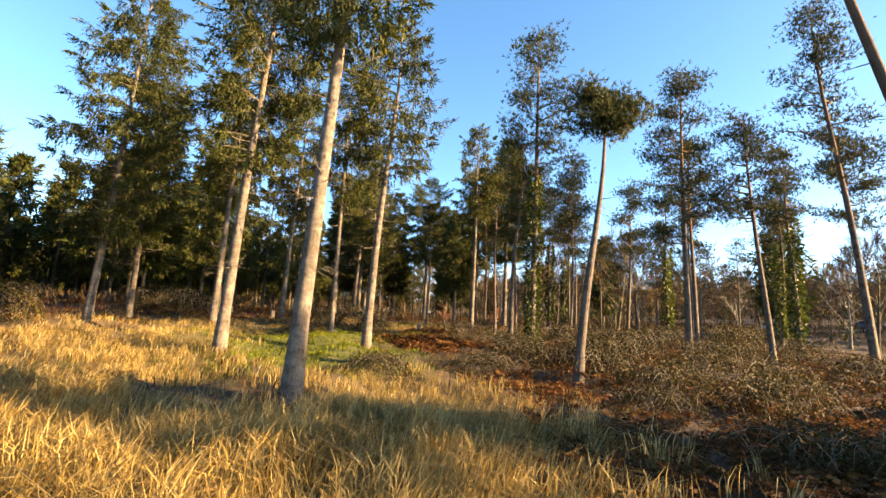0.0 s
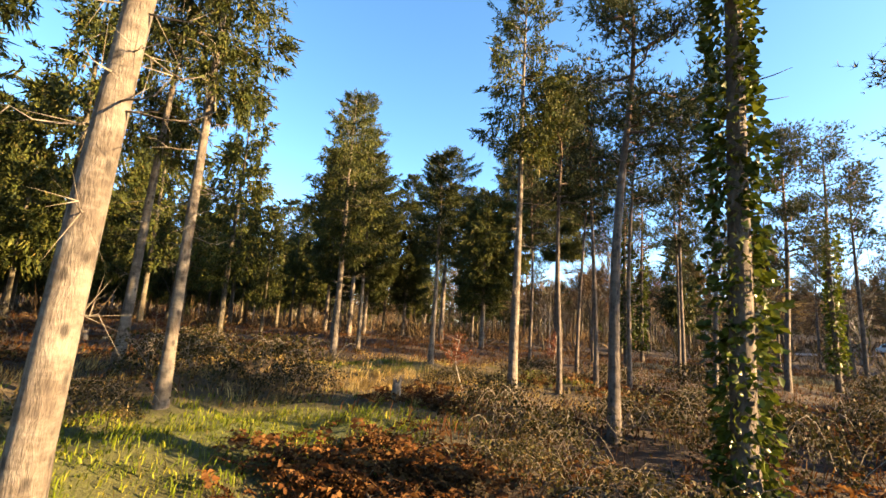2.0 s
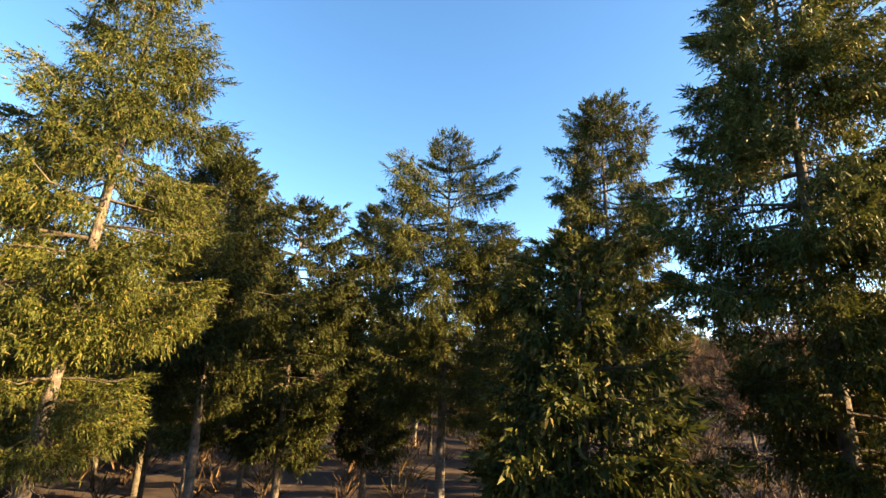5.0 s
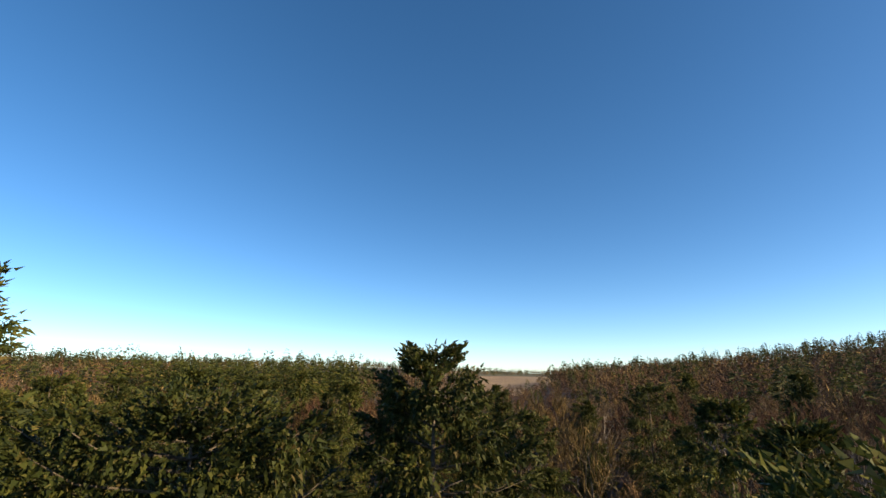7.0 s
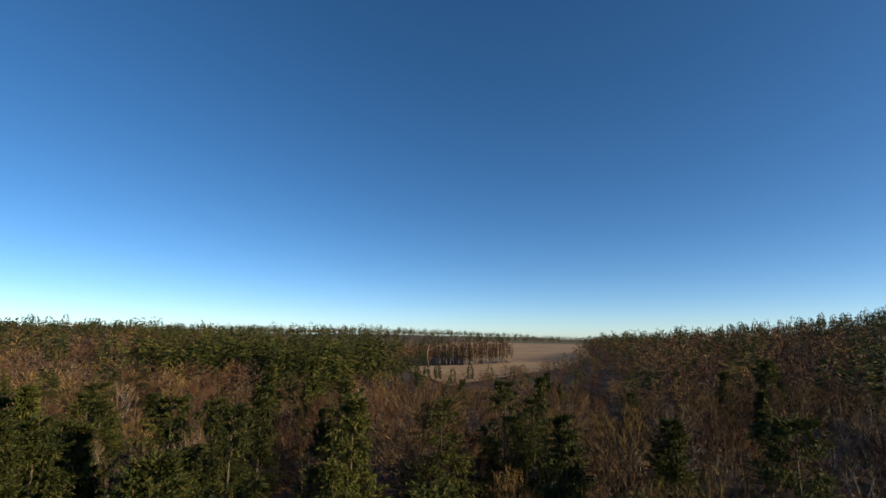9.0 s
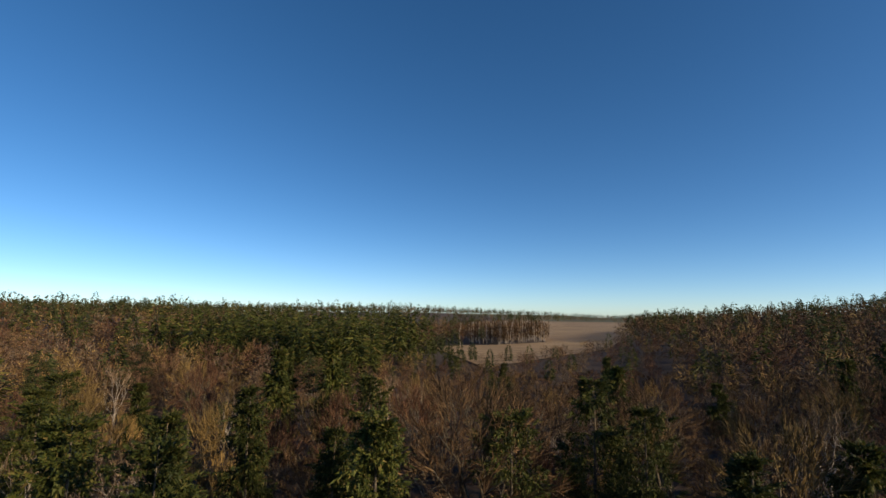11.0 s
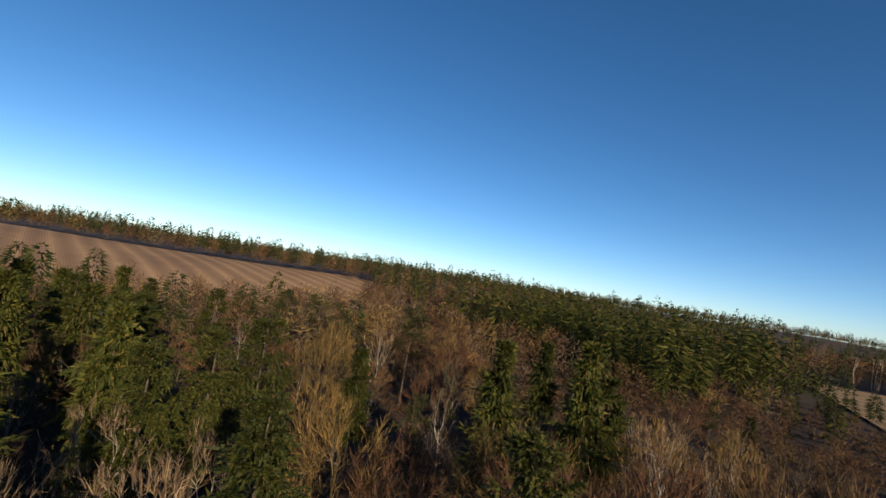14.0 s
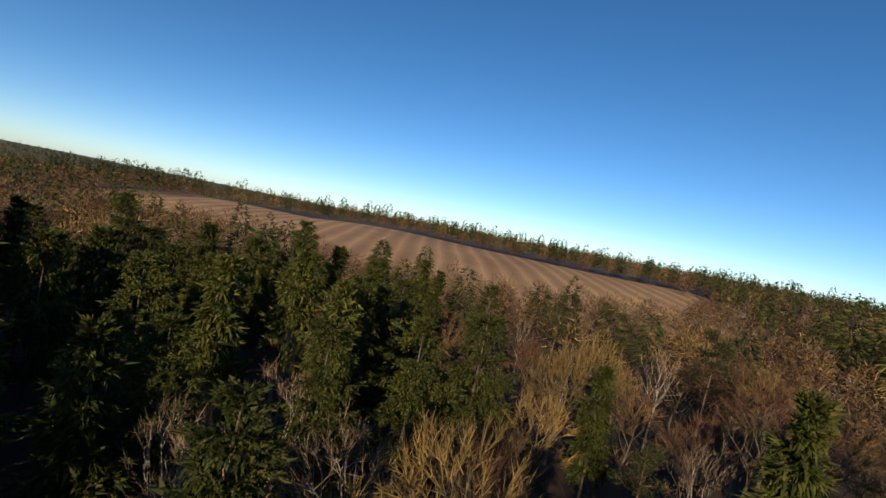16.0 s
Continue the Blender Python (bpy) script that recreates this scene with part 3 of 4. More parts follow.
for k, (x, y, h, c) in enumerate([(3.3, 30.8, 11.0, 6.0), (4.9, 32.6, 11.5, 6.5), (6.2, 33.0, 12, 7), (8.2, 31.0, 12, 7), (5.4, 38.0, 12.5, 6.5), (9.6, 36.5, 12.5, 6), (11.5, 41.5, 12.5, 6), (7.6, 44.0, 13, 6), (3.6, 41.0, 12, 6.0)]):
    stand("pine_tree", pine(40 + k, h, c, 1.7, 0.07, 18, 20, single=True), x, y, "slender pine with thin sunlit trunk", "tree", "pines")

stand("pine_tree", pine(22, 14.0, 10.5, 2.0, 0.13, 16, 24, lean=(-4.0, 0.5), wander=0.1, single=True), 9.6, 7.7, "leaning pine with long bare grey trunk", "tree", "pines")

# A pine wrapped in ivy, and others further off.
ivy_pine = pine(21, 15.2, 8.5, 2.2, 0.15, 18, 28, wander=0.1)
ivy_pine["ivy"] = sleeve(3, 8.2, 0.15, 2600, 0.05, 1.0, 0.34)
stand("pine_tree", ivy_pine, 3.8, 21.3, "pine whose trunk is wrapped in thick green ivy", "tree", "ivy-clad trees")
for k, (x, y) in enumerate([(23.0, 31.0), (10.5, 47.0), (19.5, 41.5), (26.5, 37.5), (13.2, 52.0), (30.0, 29.0)]):
    t = pine(60 + k, 14, 8.5, 2.1, 0.14, 16, 24)
    t["ivy"] = sleeve(9 + k, 8.5, 0.14, 1100, 0.12, 1.0, 0.45, (0.16, 0.28))
    stand("pine_tree", t, x, y, "far pine with ivy-covered trunk", "tree", "ivy-clad trees")

# ---- the spruces at the crowns' height ----
L_CROWN = "dense spruce with drooping olive-green sprays"
CLOSE = dict(gap=0.34, wide=0.062, long=0.36, limbs=6, sprigs=5)
NEARBY = dict(gap=0.42, wide=0.10, long=0.44, limbs=6, sprigs=5)
stand("spruce_tree", spruce(70, 16.6, 7.0, 3.5, 0.2, 4.6, 72, 1.6, dome=0.95, **dict(CLOSE, wide=0.042, sprigs=8)), -2.0, 55.8, "broad spruce with rounded crown and dark hanging sprays", "tree", "spruce stand")
stand("spruce_tree", spruce(71, 16.3, 4.0, 3.4, 0.19, 3.8, 46, 1.5, dome=0.9, **NEARBY), -9.9, 61.8, "dense round-topped spruce with drooping olive-green sprays", "tree", "spruce stand")
stand("spruce_tree", spruce(72, 17.3, 4.0, 2.8, 0.17, 6.0, 46, 1.4, dome=0.4, **NEARBY), -6.4, 64.4, L_CROWN, "tree", "spruce stand")
stand("spruce_tree", spruce(73, 15.0, 7.0, 2.7, 0.18, 4.0, 72, 1.7, dome=0.8, **CLOSE), -9.2, 53.2, L_CROWN, "tree", "spruce stand")
stand("spruce_tree", spruce(74, 18.6, 7.0, 2.5, 0.19, 5.0, 72, 1.7, dome=0.8, **CLOSE), 3.9, 55.6, L_CROWN, "tree", "spruce stand")
stand("spruce_tree", spruce(75, 19.8, 7.0, 2.9, 0.22, 7.0, 72, 1.8, dome=0.5, **CLOSE), 6.3, 48.6, "big dark spruce with long drooping limbs", "tree", "spruce stand")
stand("spruce_tree", spruce(76, 11.0, 3.0, 2.4, 0.16, 5.0, 46, 1.5, **NEARBY), 1.2, 47.8, L_CROWN, "tree", "spruce stand")
stand("spruce_tree", spruce(77, 17.4, 7.0, 2.5, 0.17, 7.0, 72, 1.7, lean=(0.6, 0), dome=0.5, **dict(CLOSE, wide=0.038, sprigs=8)), -8.6, 46.5, L_CROWN, "tree", "spruce stand")
stand("spruce_tree", spruce(78, 18.2, 5.0, 2.0, 0.16, 6.0, 46, 1.4, **NEARBY), -13.2, 60.0, "grey-green spruce with thinning pointed crown", "tree", "spruce stand")
stand("spruce_tree", spruce(79, 15.0, 4.0, 2.4, 0.16, 5.0, 46, 1.5, dome=0.7, **NEARBY), 0.6, 63.5, L_CROWN, "tree", "spruce stand")
stand("spruce_tree", spruce(80, 14.6, 4.0, 2.3, 0.16, 6.0, 46, 1.5, **NEARBY), -13.5, 66.0, L_CROWN, "tree", "spruce stand")

# ---- woods: shared tree models ----
# Spruces here take darker bark than BARK_SPRUCE: the stand's shade put into colour.
SPRUCES = [spruce(100 + k, 15.5, 4.0, (2.7, 3.0, 2.5, 2.9, 3.1)[k], 0.16, (9.5, 8.0, 11, 9, 7)[k], 15, 1.2, gap=0.52, dead=0, wide=0.13, long=0.62, sprigs=5, dome=(0.1, 0.4, 0.0, 0.3, 0.6)[k], wood_shown=False, bark=BARK_GREY) for k in range(5)]
SPRUCES_FAR = [spruce(110 + k, 15.5, 4.0, (2.8, 3.1, 2.6, 3.0)[k], 0.16, (9, 8, 11, 7)[k], 8, 1.2, gap=0.66, dead=0, wide=0.26, long=0.95, dome=(0.1, 0.4, 0.0, 0.6)[k], sprigs=3, wood_shown=False, bark=BARK_GREY) for k in range(4)]
STEMS = [spruce(120 + k, 15.0, (2.6, 1.8, 3.4)[k], 2.2, 0.13, 5, 12, 1.2, gap=0.55, dead=0, wide=0.16, long=0.7, sprigs=3, wood_shown=False, bark=BARK_GREY) for k in range(3)]
PINES = [pine(130 + k, 13.5, (7.0, 6.0, 8.0)[k], 2.4, 0.13, 20, 11, size=1.4) for k in range(3)]
BARES = [
    (bare(140, 14.0, 4.6, 0.19, 0.30, 10, 6, 13, TWIG_BROWN, BARK_GREY), "leafless oak with a haze of brown twigs"),
    (bare(141, 14.0, 3.9, 0.17, 0.35, 10, 6, 13, TWIG_RED, BARK_GREY), "leafless beech with reddish-brown twigs"),
    (bare(142, 12.5, 3.6, 0.15, 0.15, 10, 6, 13, TWIG_TAN, BARK_TAN, 0.045, 0, 0.6), "leafless willow with fanned tan shoots"),
    (bare(143, 13.5, 2.8, 0.13, 0.35, 8, 5, 8, TWIG_PALE, BARK_BIRCH, 0.045, 0, 0.35), "leafless birch with pale stem and twigs"),
    (bare(144, 13.5, 4.3, 0.19, 0.28, 10, 6, 12, TWIG_TAN, BARK_TAN, 0.05, 700), "leafless oak with ivy up its trunk"),
    (bare(145, 12.5, 4.2, 0.17, 0.25, 10, 6, 13, TWIG_BROWN, BARK_GREY), "small leafless tree with dense brown twigs"),
    (bare(146, 13.5, 4.4, 0.19, 0.28, 9, 6, 10, TWIG_PALE, BARK_BIRCH, 0.045, 350), "leafless ash with pale spreading limbs"),
]

# Unseen trees added just east of the clearing, to cast shade across the grass.
for x, y, turn in ((27.0, 3.5, 200), (33.0, 4.5, 40)):
    stand("spruce_tree", STEMS[int(x) % 3], x, y, "unseen spruce east of the clearing, added to shade the grass", "tree", "spruce stand", turn)

# Single trees that stand out from the wood.
for k, (x, y, top_z) in enumerate([(-23.5, 101.6, 18.6), (-33.6, 95.2, 18.8), (-36.0, 108.2, 18.0), (-51.3, 105.2, 16.6), (-62.5, 113.8, 17.0), (-62.6, 103.0, 18.0), (-58.6, 109.4, 16.4),
                                   (-75.5, 91.8, 20.6), (-31.3, 116.2, 18.2), (-19.0, 109.5, 17.5), (-38.1, 89.8, 18.0), (-14.8, 118.0, 18.6), (-8.4, 104.0, 17.6), (-53.0, 91.0, 17.6),
                                   (-66.0, 80.0, 17.5), (-84.0, 62.0, 19.0), (-73.0, 104.5, 17.0), (-27.0, 88.0, 17.2), (-5.0, 88.5, 17.0), (4.5, 101.5, 18.5), (-42.0, 84.0, 17.0), (-30.0, 79.0, 17.5),
                                   (-17.5, 76.0, 18.5), (-12.0, 84.0, 18.0), (-22.0, 70.0, 18.0), (-47.0, 98.0, 16.0), (-86.0, 98.0, 17.0), (-95.0, 105.0, 16.5), (-92.0, 113.0, 16.5)]):
    stand("spruce_tree", SPRUCES[k % 5], x, y, "dark green spruce rising from leafless woodland", "tree", "spruces in the wood", k * 67, 1.22, (top_z - ground_z(x, y)) / (15.5 * 1.22))
for x, y, kind, s in [(-22.0, 110.8, 0, 1.25), (-44.0, 114.3, 4, 1.02), (-40.5, 123.5, 4, 1.0), (-39.5, 137.0, 3, 1.1), (-78.5, 126.0, 2, 1.12), (-72.0, 121.8, 2, 1.05), (-82.0, 134.0, 3, 1.05), (-50.5, 103.2, 3, 0.95),
                      (-45.0, 101.0, 3, 0.9), (-36.5, 122.0, 1, 1.0), (-33.0, 127.5, 1, 1.0), (-43.0, 141.0, 2, 1.0), (-28.0, 131.0, 0, 1.1), (-13.0, 130.0, 5, 1.1), (-4.0, 118.0, 4, 1.1), (-9.0, 139.0, 0, 1.05)]:
    stand("broadleaf_tree", BARES[kind][0], x, y, BARES[kind][1], "tree", "leafless trees", x * 37 % 360, s)
for x, y, s in [(-86.0, 141.0, 1.1), (-100.5, 124.0, 1.05), (-107.0, 127.0, 1.05), (-112.0, 133.0, 1.0), (-98.0, 133.5, 1.0)]:
    stand("pine_tree", PINES[0], x, y, "bushy pine at the wood's edge by the field", "tree", "edge pines", x * 31 % 360, s)

# ---- woods: the many ----
rng = np.random.default_rng(7)
way_xy = np.array([eye[:2] for _, eye, _, _ in PATH])
way_xy = np.concatenate([np.linspace(a, b, 12) for a, b in zip(way_xy[:-1], way_xy[1:])])
POLYS = (FIELD_W, FIELD_N, FIELD_E)
# The open ground round the start, and the strip of road east of it.
CLEARING = [(-13, -30), (-13, 18), (-8, 30), (-8, 43), (2, 46), (14, 43), (24, 36), (36, 33), (38, 25), (38, -30)]


def to_path(x, y):
    return float(np.hypot(way_xy[:, 0] - x, way_xy[:, 1] - y).min())


def open_land(x, y):
    return any(inside(p, np.array(x), np.array(y)) for p in POLYS)


def low_wood(x, y):
    """Young growth stands lower in front of the stubble field."""
    return 0.5 if -70 < x < 0 and 178 < y < 340 else 0.68 if -95 < x < 12 and 148 < y < 340 else 1.0


def species(x, y, u):
    if y < 84:
        if x < -8 or (y > 44 and x < 5):
            return ("stem" if y < 44 and u < 0.45 else "spruce") if u < 0.92 else "bare"
        return "pine" if u < 0.45 else "spruce" if u < 0.55 else "bare"
    if x < -46 and y < 108:
        return "spruce" if u < 0.78 else "bare"
    if y < 104 and x < 10:
        return "spruce" if u < (0.8 if x < -20 else 0.55) else "bare"
    return "spruce" if u < 0.07 else "pine" if u < 0.12 else "bare"


seen_spots = [(x, y) for x, y in placed]
for gxk in np.arange(-100, 75, 7.2):
    for gyk in np.arange(-20, 190, 7.2):
        x, y = gxk + rng.uniform(-2.6, 2.6), gyk + rng.uniform(-2.6, 2.6)
        u, turn, size = rng.uniform(), rng.uniform(0, 360), rng.uniform(0.76, 1.08)
        d = to_path(x, y)
        if d > 78 or d < 3.4 or (x < -75 and y < 30) or inside(CLEARING, np.array(x), np.array(y)) or open_land(x, y) or (y < -8 and x < 38):
            continue
        if min(math.hypot(x - a, y - b) for a, b in seen_spots) < 3.3:
            continue
        if d > 55 and rng.uniform() < 0.25:
            continue
        if d < 5.5 and y > 60:
            size *= 0.85
        size *= low_wood(x, y)
        if x > 36 and y < 40:
            size *= 0.7
        if 43 < y < 68 and -14 < x < 10:
            size *= 0.62
        seen_spots.append((x, y))
        kind = species(x, y, u)
        if x < -58 and 60 < y < 128:
            size *= 0.92
        if kind == "stem":
            plant("spruce_tree", STEMS[int(u * 60) % 3], x, y, "spruce in the dark stand with bare lower trunk", "tree", "spruce stand", turn, size)
        elif kind == "spruce":
            models = SPRUCES if d < 22 else SPRUCES_FAR
            plant("spruce_tree", models[int(u * 997) % len(models)], x, y, "dark green spruce in dense woodland", "tree", "spruce stand", turn, size * 1.02)
        elif kind == "pine":
            plant("pine_tree", PINES[int(u * 997) % 3], x, y, "pine with bare trunk among leafless trees", "tree", "pines", turn, size)
        else:
            which = (0, 1, 5, 0, 4, 1, 2, 6, 5, 3)[int(u * 9973) % 10]
            size *= 0.95
            plant("broadleaf_tree", BARES[which][0], x, y, BARES[which][1], "tree", "leafless trees", turn, size)


# ---- woods: the understorey ----
thicket, green_thicket = [], []
for gxk in np.arange(-120, 80, 4.8):
    for gyk in np.arange(44, 235, 4.8):
        x, y = gxk + rng.uniform(-2, 2), gyk + rng.uniform(-2, 2)
        if inside(CLEARING, np.array(x), np.array(y)) or open_land(x, y) or (x < -55 and y < 50):
            continue
        z, R, H, n = ground_z(x, y), rng.uniform(1.4, 2.4), rng.uniform(1.4, 3.0) + (1.6 if y < 84 else 0.0), 46
        a, e = rng.uniform(0, 2 * np.pi, n), rng.uniform(0.0, 1.3, n)
        o = np.stack([np.cos(a) * np.cos(e), np.sin(a) * np.cos(e), np.sin(e)], 1)
        b = np.array((x, y, z - 0.1)) + o * np.array((R, R, H * 0.75)) * rng.uniform(0.0, 0.75, (n, 1))
        (thicket if rng.uniform() < 0.8 else green_thicket).append(spikes(b, unit(o + rng.normal(size=(n, 3)) * 0.4 + (0, 0, 0.5)), rng.uniform(0.7, 1.5, n), np.full(n, 0.035 if y < 66 else 0.11), rng))
tagged(new("thicket", tri_mesh("thicket", thicket, TWIG_BROWN)), "dense brown twiggy understorey between the trees", "undergrowth", kind="stuff")
tagged(new("thicket", tri_mesh("thicket", green_thicket, BRAMBLE)), "dull green bramble and holly understorey between the trees", "undergrowth", kind="stuff")


# ---- woods: far off ----
def far_bare(rng, x, y, z, H, R, n, width, soft=0.0):
    """A distant leafless crown: a dome of shoots fanning out from its heart."""
    a, e = rng.uniform(0, 2 * np.pi, n), np.arcsin(rng.uniform(-0.95, 1.0, n))
    o = np.stack([np.cos(a) * np.cos(e), np.sin(a) * np.cos(e), np.sin(e)], 1)
    base = np.array((x, y, z + H * 0.5)) + o * np.array((R, R, H * 0.42)) * rng.uniform(0.35, 0.88, (n, 1))
    way = unit(o * (1 - 0.6 * soft) + rng.normal(size=(n, 3)) * (0.30 + 0.5 * soft) + (0, 0, 0.15 * (1 - soft)))
    return spikes(base, way, rng.uniform(0.16, 0.36, n) * R + 0.4, np.full(n, width), rng)


def far_conifer(rng, x, y, z, H, R, n, blunt):
    """A distant evergreen: drooping sprays round a cone, or a rounded pine crown."""
    f = rng.uniform(0, 1, n) ** 0.8
    a = rng.uniform(0, 2 * np.pi, n)
    r = R * (np.minimum(1, (f * 2.2) ** 0.8) if not blunt else np.sqrt(np.clip(1 - (1 - f * 1.3) ** 2, 0, 1)))
    low = 0.85 if not blunt else 0.62
    base = np.stack([x + np.cos(a) * r * 0.5, y + np.sin(a) * r * 0.5, z + H * (1 - f * low)], 1)
    way = unit(np.stack([np.cos(a), np.sin(a), -0.5 + (0.8 if not blunt else 0.4) * (1 - f) ** 2], 1) + rng.normal(size=(n, 3)) * 0.3)
    return spikes(base, way, r * 0.55 + 0.4, np.full(n, R * 0.115 * max(1.0, (250 / n) ** 0.55)), rng)


far = {"brown": [], "red": [], "tan": [], "pale": [], "dark": [], "pine": [], "birch": []}


def sow(x, y, scale_n, conifer, size):
    z = ground_z(x, y)
    if conifer < 0:
        k = rng.choice(["brown", "brown", "brown", "red", "red", "tan", "pale"])
        far[k].append(far_bare(rng, x, y, z, rng.uniform(10, 15) * size, rng.uniform(3.0, 4.8) * size, int(210 * scale_n), 0.19 / scale_n**0.7 * size, 1.0 if scale_n < 0.6 else 0.4))
    else:
        far["dark" if conifer == 0 else "pine"].append(far_conifer(rng, x, y, z, rng.uniform(13, 17) * size, rng.uniform(2.4, 3.4) * size, int(250 * scale_n), conifer == 1))


for gxk in np.arange(-400, 420, 7.0):
    for gyk in np.arange(-120, 460, 7.0):
        x, y = gxk + rng.uniform(-3, 3), gyk + rng.uniform(-3, 3)
        d = to_path(x, y)
        if d < 77 or d > 330 or open_land(x, y) or (x > -60 and x < 60 and y < 25):
            continue
        ang = math.degrees(math.atan2(-(x + 16), y - 95))
        if (ang < -48 or ang > 152) and not (x > 55 and y > 10):
            continue
        plantation = -165 < x < -78 and 196 < y < 262
        copse = -95 < x < -44 and 330 < y < 400
        u = rng.uniform()
        if copse:
            continue
        con = 0 if plantation or u < 0.07 else 1 if u < 0.14 or (-80 < x < -45 and 230 < y < 300) else -1
        if x < -225 and not plantation:
            con = 1 if u < 0.4 else -1
        sow(x, y, 1.25 if d < 130 else 0.8 if d < 190 else 0.5, con, rng.uniform(1.15, 1.45) if plantation else low_wood(x, y))
for r in np.geomspace(332, 2600, 44):
    step_deg = math.degrees((7 + r * 0.011) / r)
    for ang in np.arange(-50, 154, step_deg):
        rr, aa = r * rng.uniform(0.96, 1.04), radians(ang + rng.uniform(-0.4, 0.4) * step_deg)
        x, y = -16 - math.sin(aa) * rr, 95 + math.cos(aa) * rr
        if open_land(x, y) or (-100 < x < -44 and 325 < y < 405):
            continue
        u = rng.uniform()
        sow(x, y, 0.55 if r < 650 else 0.27, 1 if u < 0.38 else 0 if u < 0.48 else -1, (0.72 + r / 4500) * rng.uniform(0.85, 1.15))

# The birch copse beside the stubble field.
trunks = []
for _ in range(130):
    x, y = rng.uniform(-92, -46), rng.uniform(333, 398)
    if inside(FIELD_N, np.array(x), np.array(y)):
        continue
    z = ground_z(x, y)
    trunks.append(tube(np.array([(x, y, z - 0.3), (x + rng.normal() * 0.3, y, z + 6), (x + rng.normal() * 0.5, y, z + 12)]), (0.17, 0.13, 0.05), 4))
    far["brown"].append(far_bare(rng, x, y, z, rng.uniform(12.0, 15.0), 3.8, 120, 0.30))
tagged(new("birch_copse", tri_mesh("birch_copse", trunks, BARK_BIRCH)), "rows of pale birch stems at the edge of a field", "trees", kind="stuff")
for key, material, label in (("brown", TWIG_BROWN, "far leafless woodland with brown crowns"), ("red", TWIG_RED, "far leafless woodland with reddish crowns"),
                             ("tan", TWIG_TAN, "far leafless woodland with tan crowns"), ("pale", TWIG_PALE, "far leafless birches with pale crowns"),
                             ("dark", NEEDLE, "far dark green spruce plantation"), ("pine", PINE, "far pines with rounded dark crowns")):
    tagged(new("far_woods", tri_mesh("far_woods", far[key], material)), label, "woods", kind="stuff")


# ---- undergrowth ----
def scatter(n, x0, x1, y0, y1, weight, seed):
    r = np.random.default_rng(seed)
    p = np.stack([r.uniform(x0, x1, n), r.uniform(y0, y1, n)], 1)
    keep = r.uniform(0, 1, n) < np.clip(weight(p[:, 0], p[:, 1]), 0, 1)
    return p[keep], r


def blades(p, lean0, r, h0, h1, width, bend):
    """Grass blades that rise, lean with their tuft and bow over at the tip."""
    n = len(p)
    a = r.uniform(0, 2 * np.pi, n)
    lean = lean0 + np.stack([np.cos(a), np.sin(a), 0 * a], 1) * r.uniform(0.05, bend, (n, 1))
    h = r.uniform(h0, h1, n)[:, None]
    side = np.stack([-np.sin(a), np.cos(a), 0 * a], 1) * width * r.uniform(0.6, 1.3, (n, 1))
    b = np.stack([p[:, 0], p[:, 1], land(p[:, 0], p[:, 1]) - 0.03], 1)
    m = b + lean * h * 0.30 + (0, 0, 1) * h * 0.62
    t = b + lean * h * 1.05 + (0, 0, 1) * h * np.clip(1.05 - 0.5 * np.linalg.norm(lean, axis=1, keepdims=True) ** 1.5, 0.35, 1.0)
    v = np.stack([b - side, b + side, m - side * 0.8, m + side * 0.8, t], 1).reshape(-1, 3)
    q = np.arange(n)[:, None] * 5
    return v, np.concatenate([q + [0, 1, 3], q + [0, 3, 2], q + [2, 3, 4]])


def sward(n, x0, x1, y0, y1, weight, seed, per, spread, h0, h1, width, bend, sway=0.5):
    """Tufts of blades where the weight allows, each tuft with its own lean and height."""
    p, r = scatter(n, x0, x1, y0, y1, weight, seed)
    lean = np.stack([0.45 * sway + r.normal(size=len(p)) * sway * 0.7, r.normal(size=len(p)) * sway * 0.6, np.zeros(len(p))], 1)
    return blades(np.repeat(p, per, 0) + r.normal(size=(len(p) * per, 2)) * spread, np.repeat(lean, per, 0), r, h0, h1, width, bend)


tagged(new("grass", tri_mesh("grass", [sward(9500, -17, 5, 0.5, 9, lambda x, y: straw_zone(x, y) * 1.5 - green_zone(x, y) * 0.8, 21, 15, 0.10, 0.35, 0.85, 0.008, 0.55, 0.9)], GOLD)), "tall golden dry grass in wind-blown tussocks", "grass", kind="stuff")
tagged(new("grass", tri_mesh("grass", [sward(4000, -17, 5, 8.5, 17, lambda x, y: straw_zone(x, y) * 1.3 - green_zone(x, y) * 0.8, 26, 14, 0.10, 0.16, 0.46, 0.007, 0.6, 0.8)], GOLD)), "low golden dry grass round the tree feet", "grass", kind="stuff")
tagged(new("grass", tri_mesh("grass", [sward(5500, -20, 9, 16, 40, lambda x, y: straw_zone(x, y) * 1.2 - green_zone(x, y) * 0.7, 22, 14, 0.12, 0.14, 0.42, 0.008, 0.6, 0.9)], GOLD)), "straw-coloured tussocks on the sunny bank", "grass", kind="stuff")
tagged(new("grass", tri_mesh("grass", [sward(10000, -13, 8, 9, 37, lambda x, y: green_zone(x, y) * 1.4, 23, 13, 0.13, 0.06, 0.22, 0.009, 0.9, 0.6)], GREEN)), "fresh green grass and moss in patches", "grass", kind="stuff")
tagged(new("undergrowth", tri_mesh("undergrowth", [sward(14000, -34, 34, 4, 62, lambda x, y: 0.9 - straw_zone(x, y) - green_zone(x, y), 24, 7, 0.22, 0.08, 0.45, 0.011, 1.0, 0.8)], BRACKEN)), "low dead stems and brown litter on the floor", "undergrowth", kind="stuff")
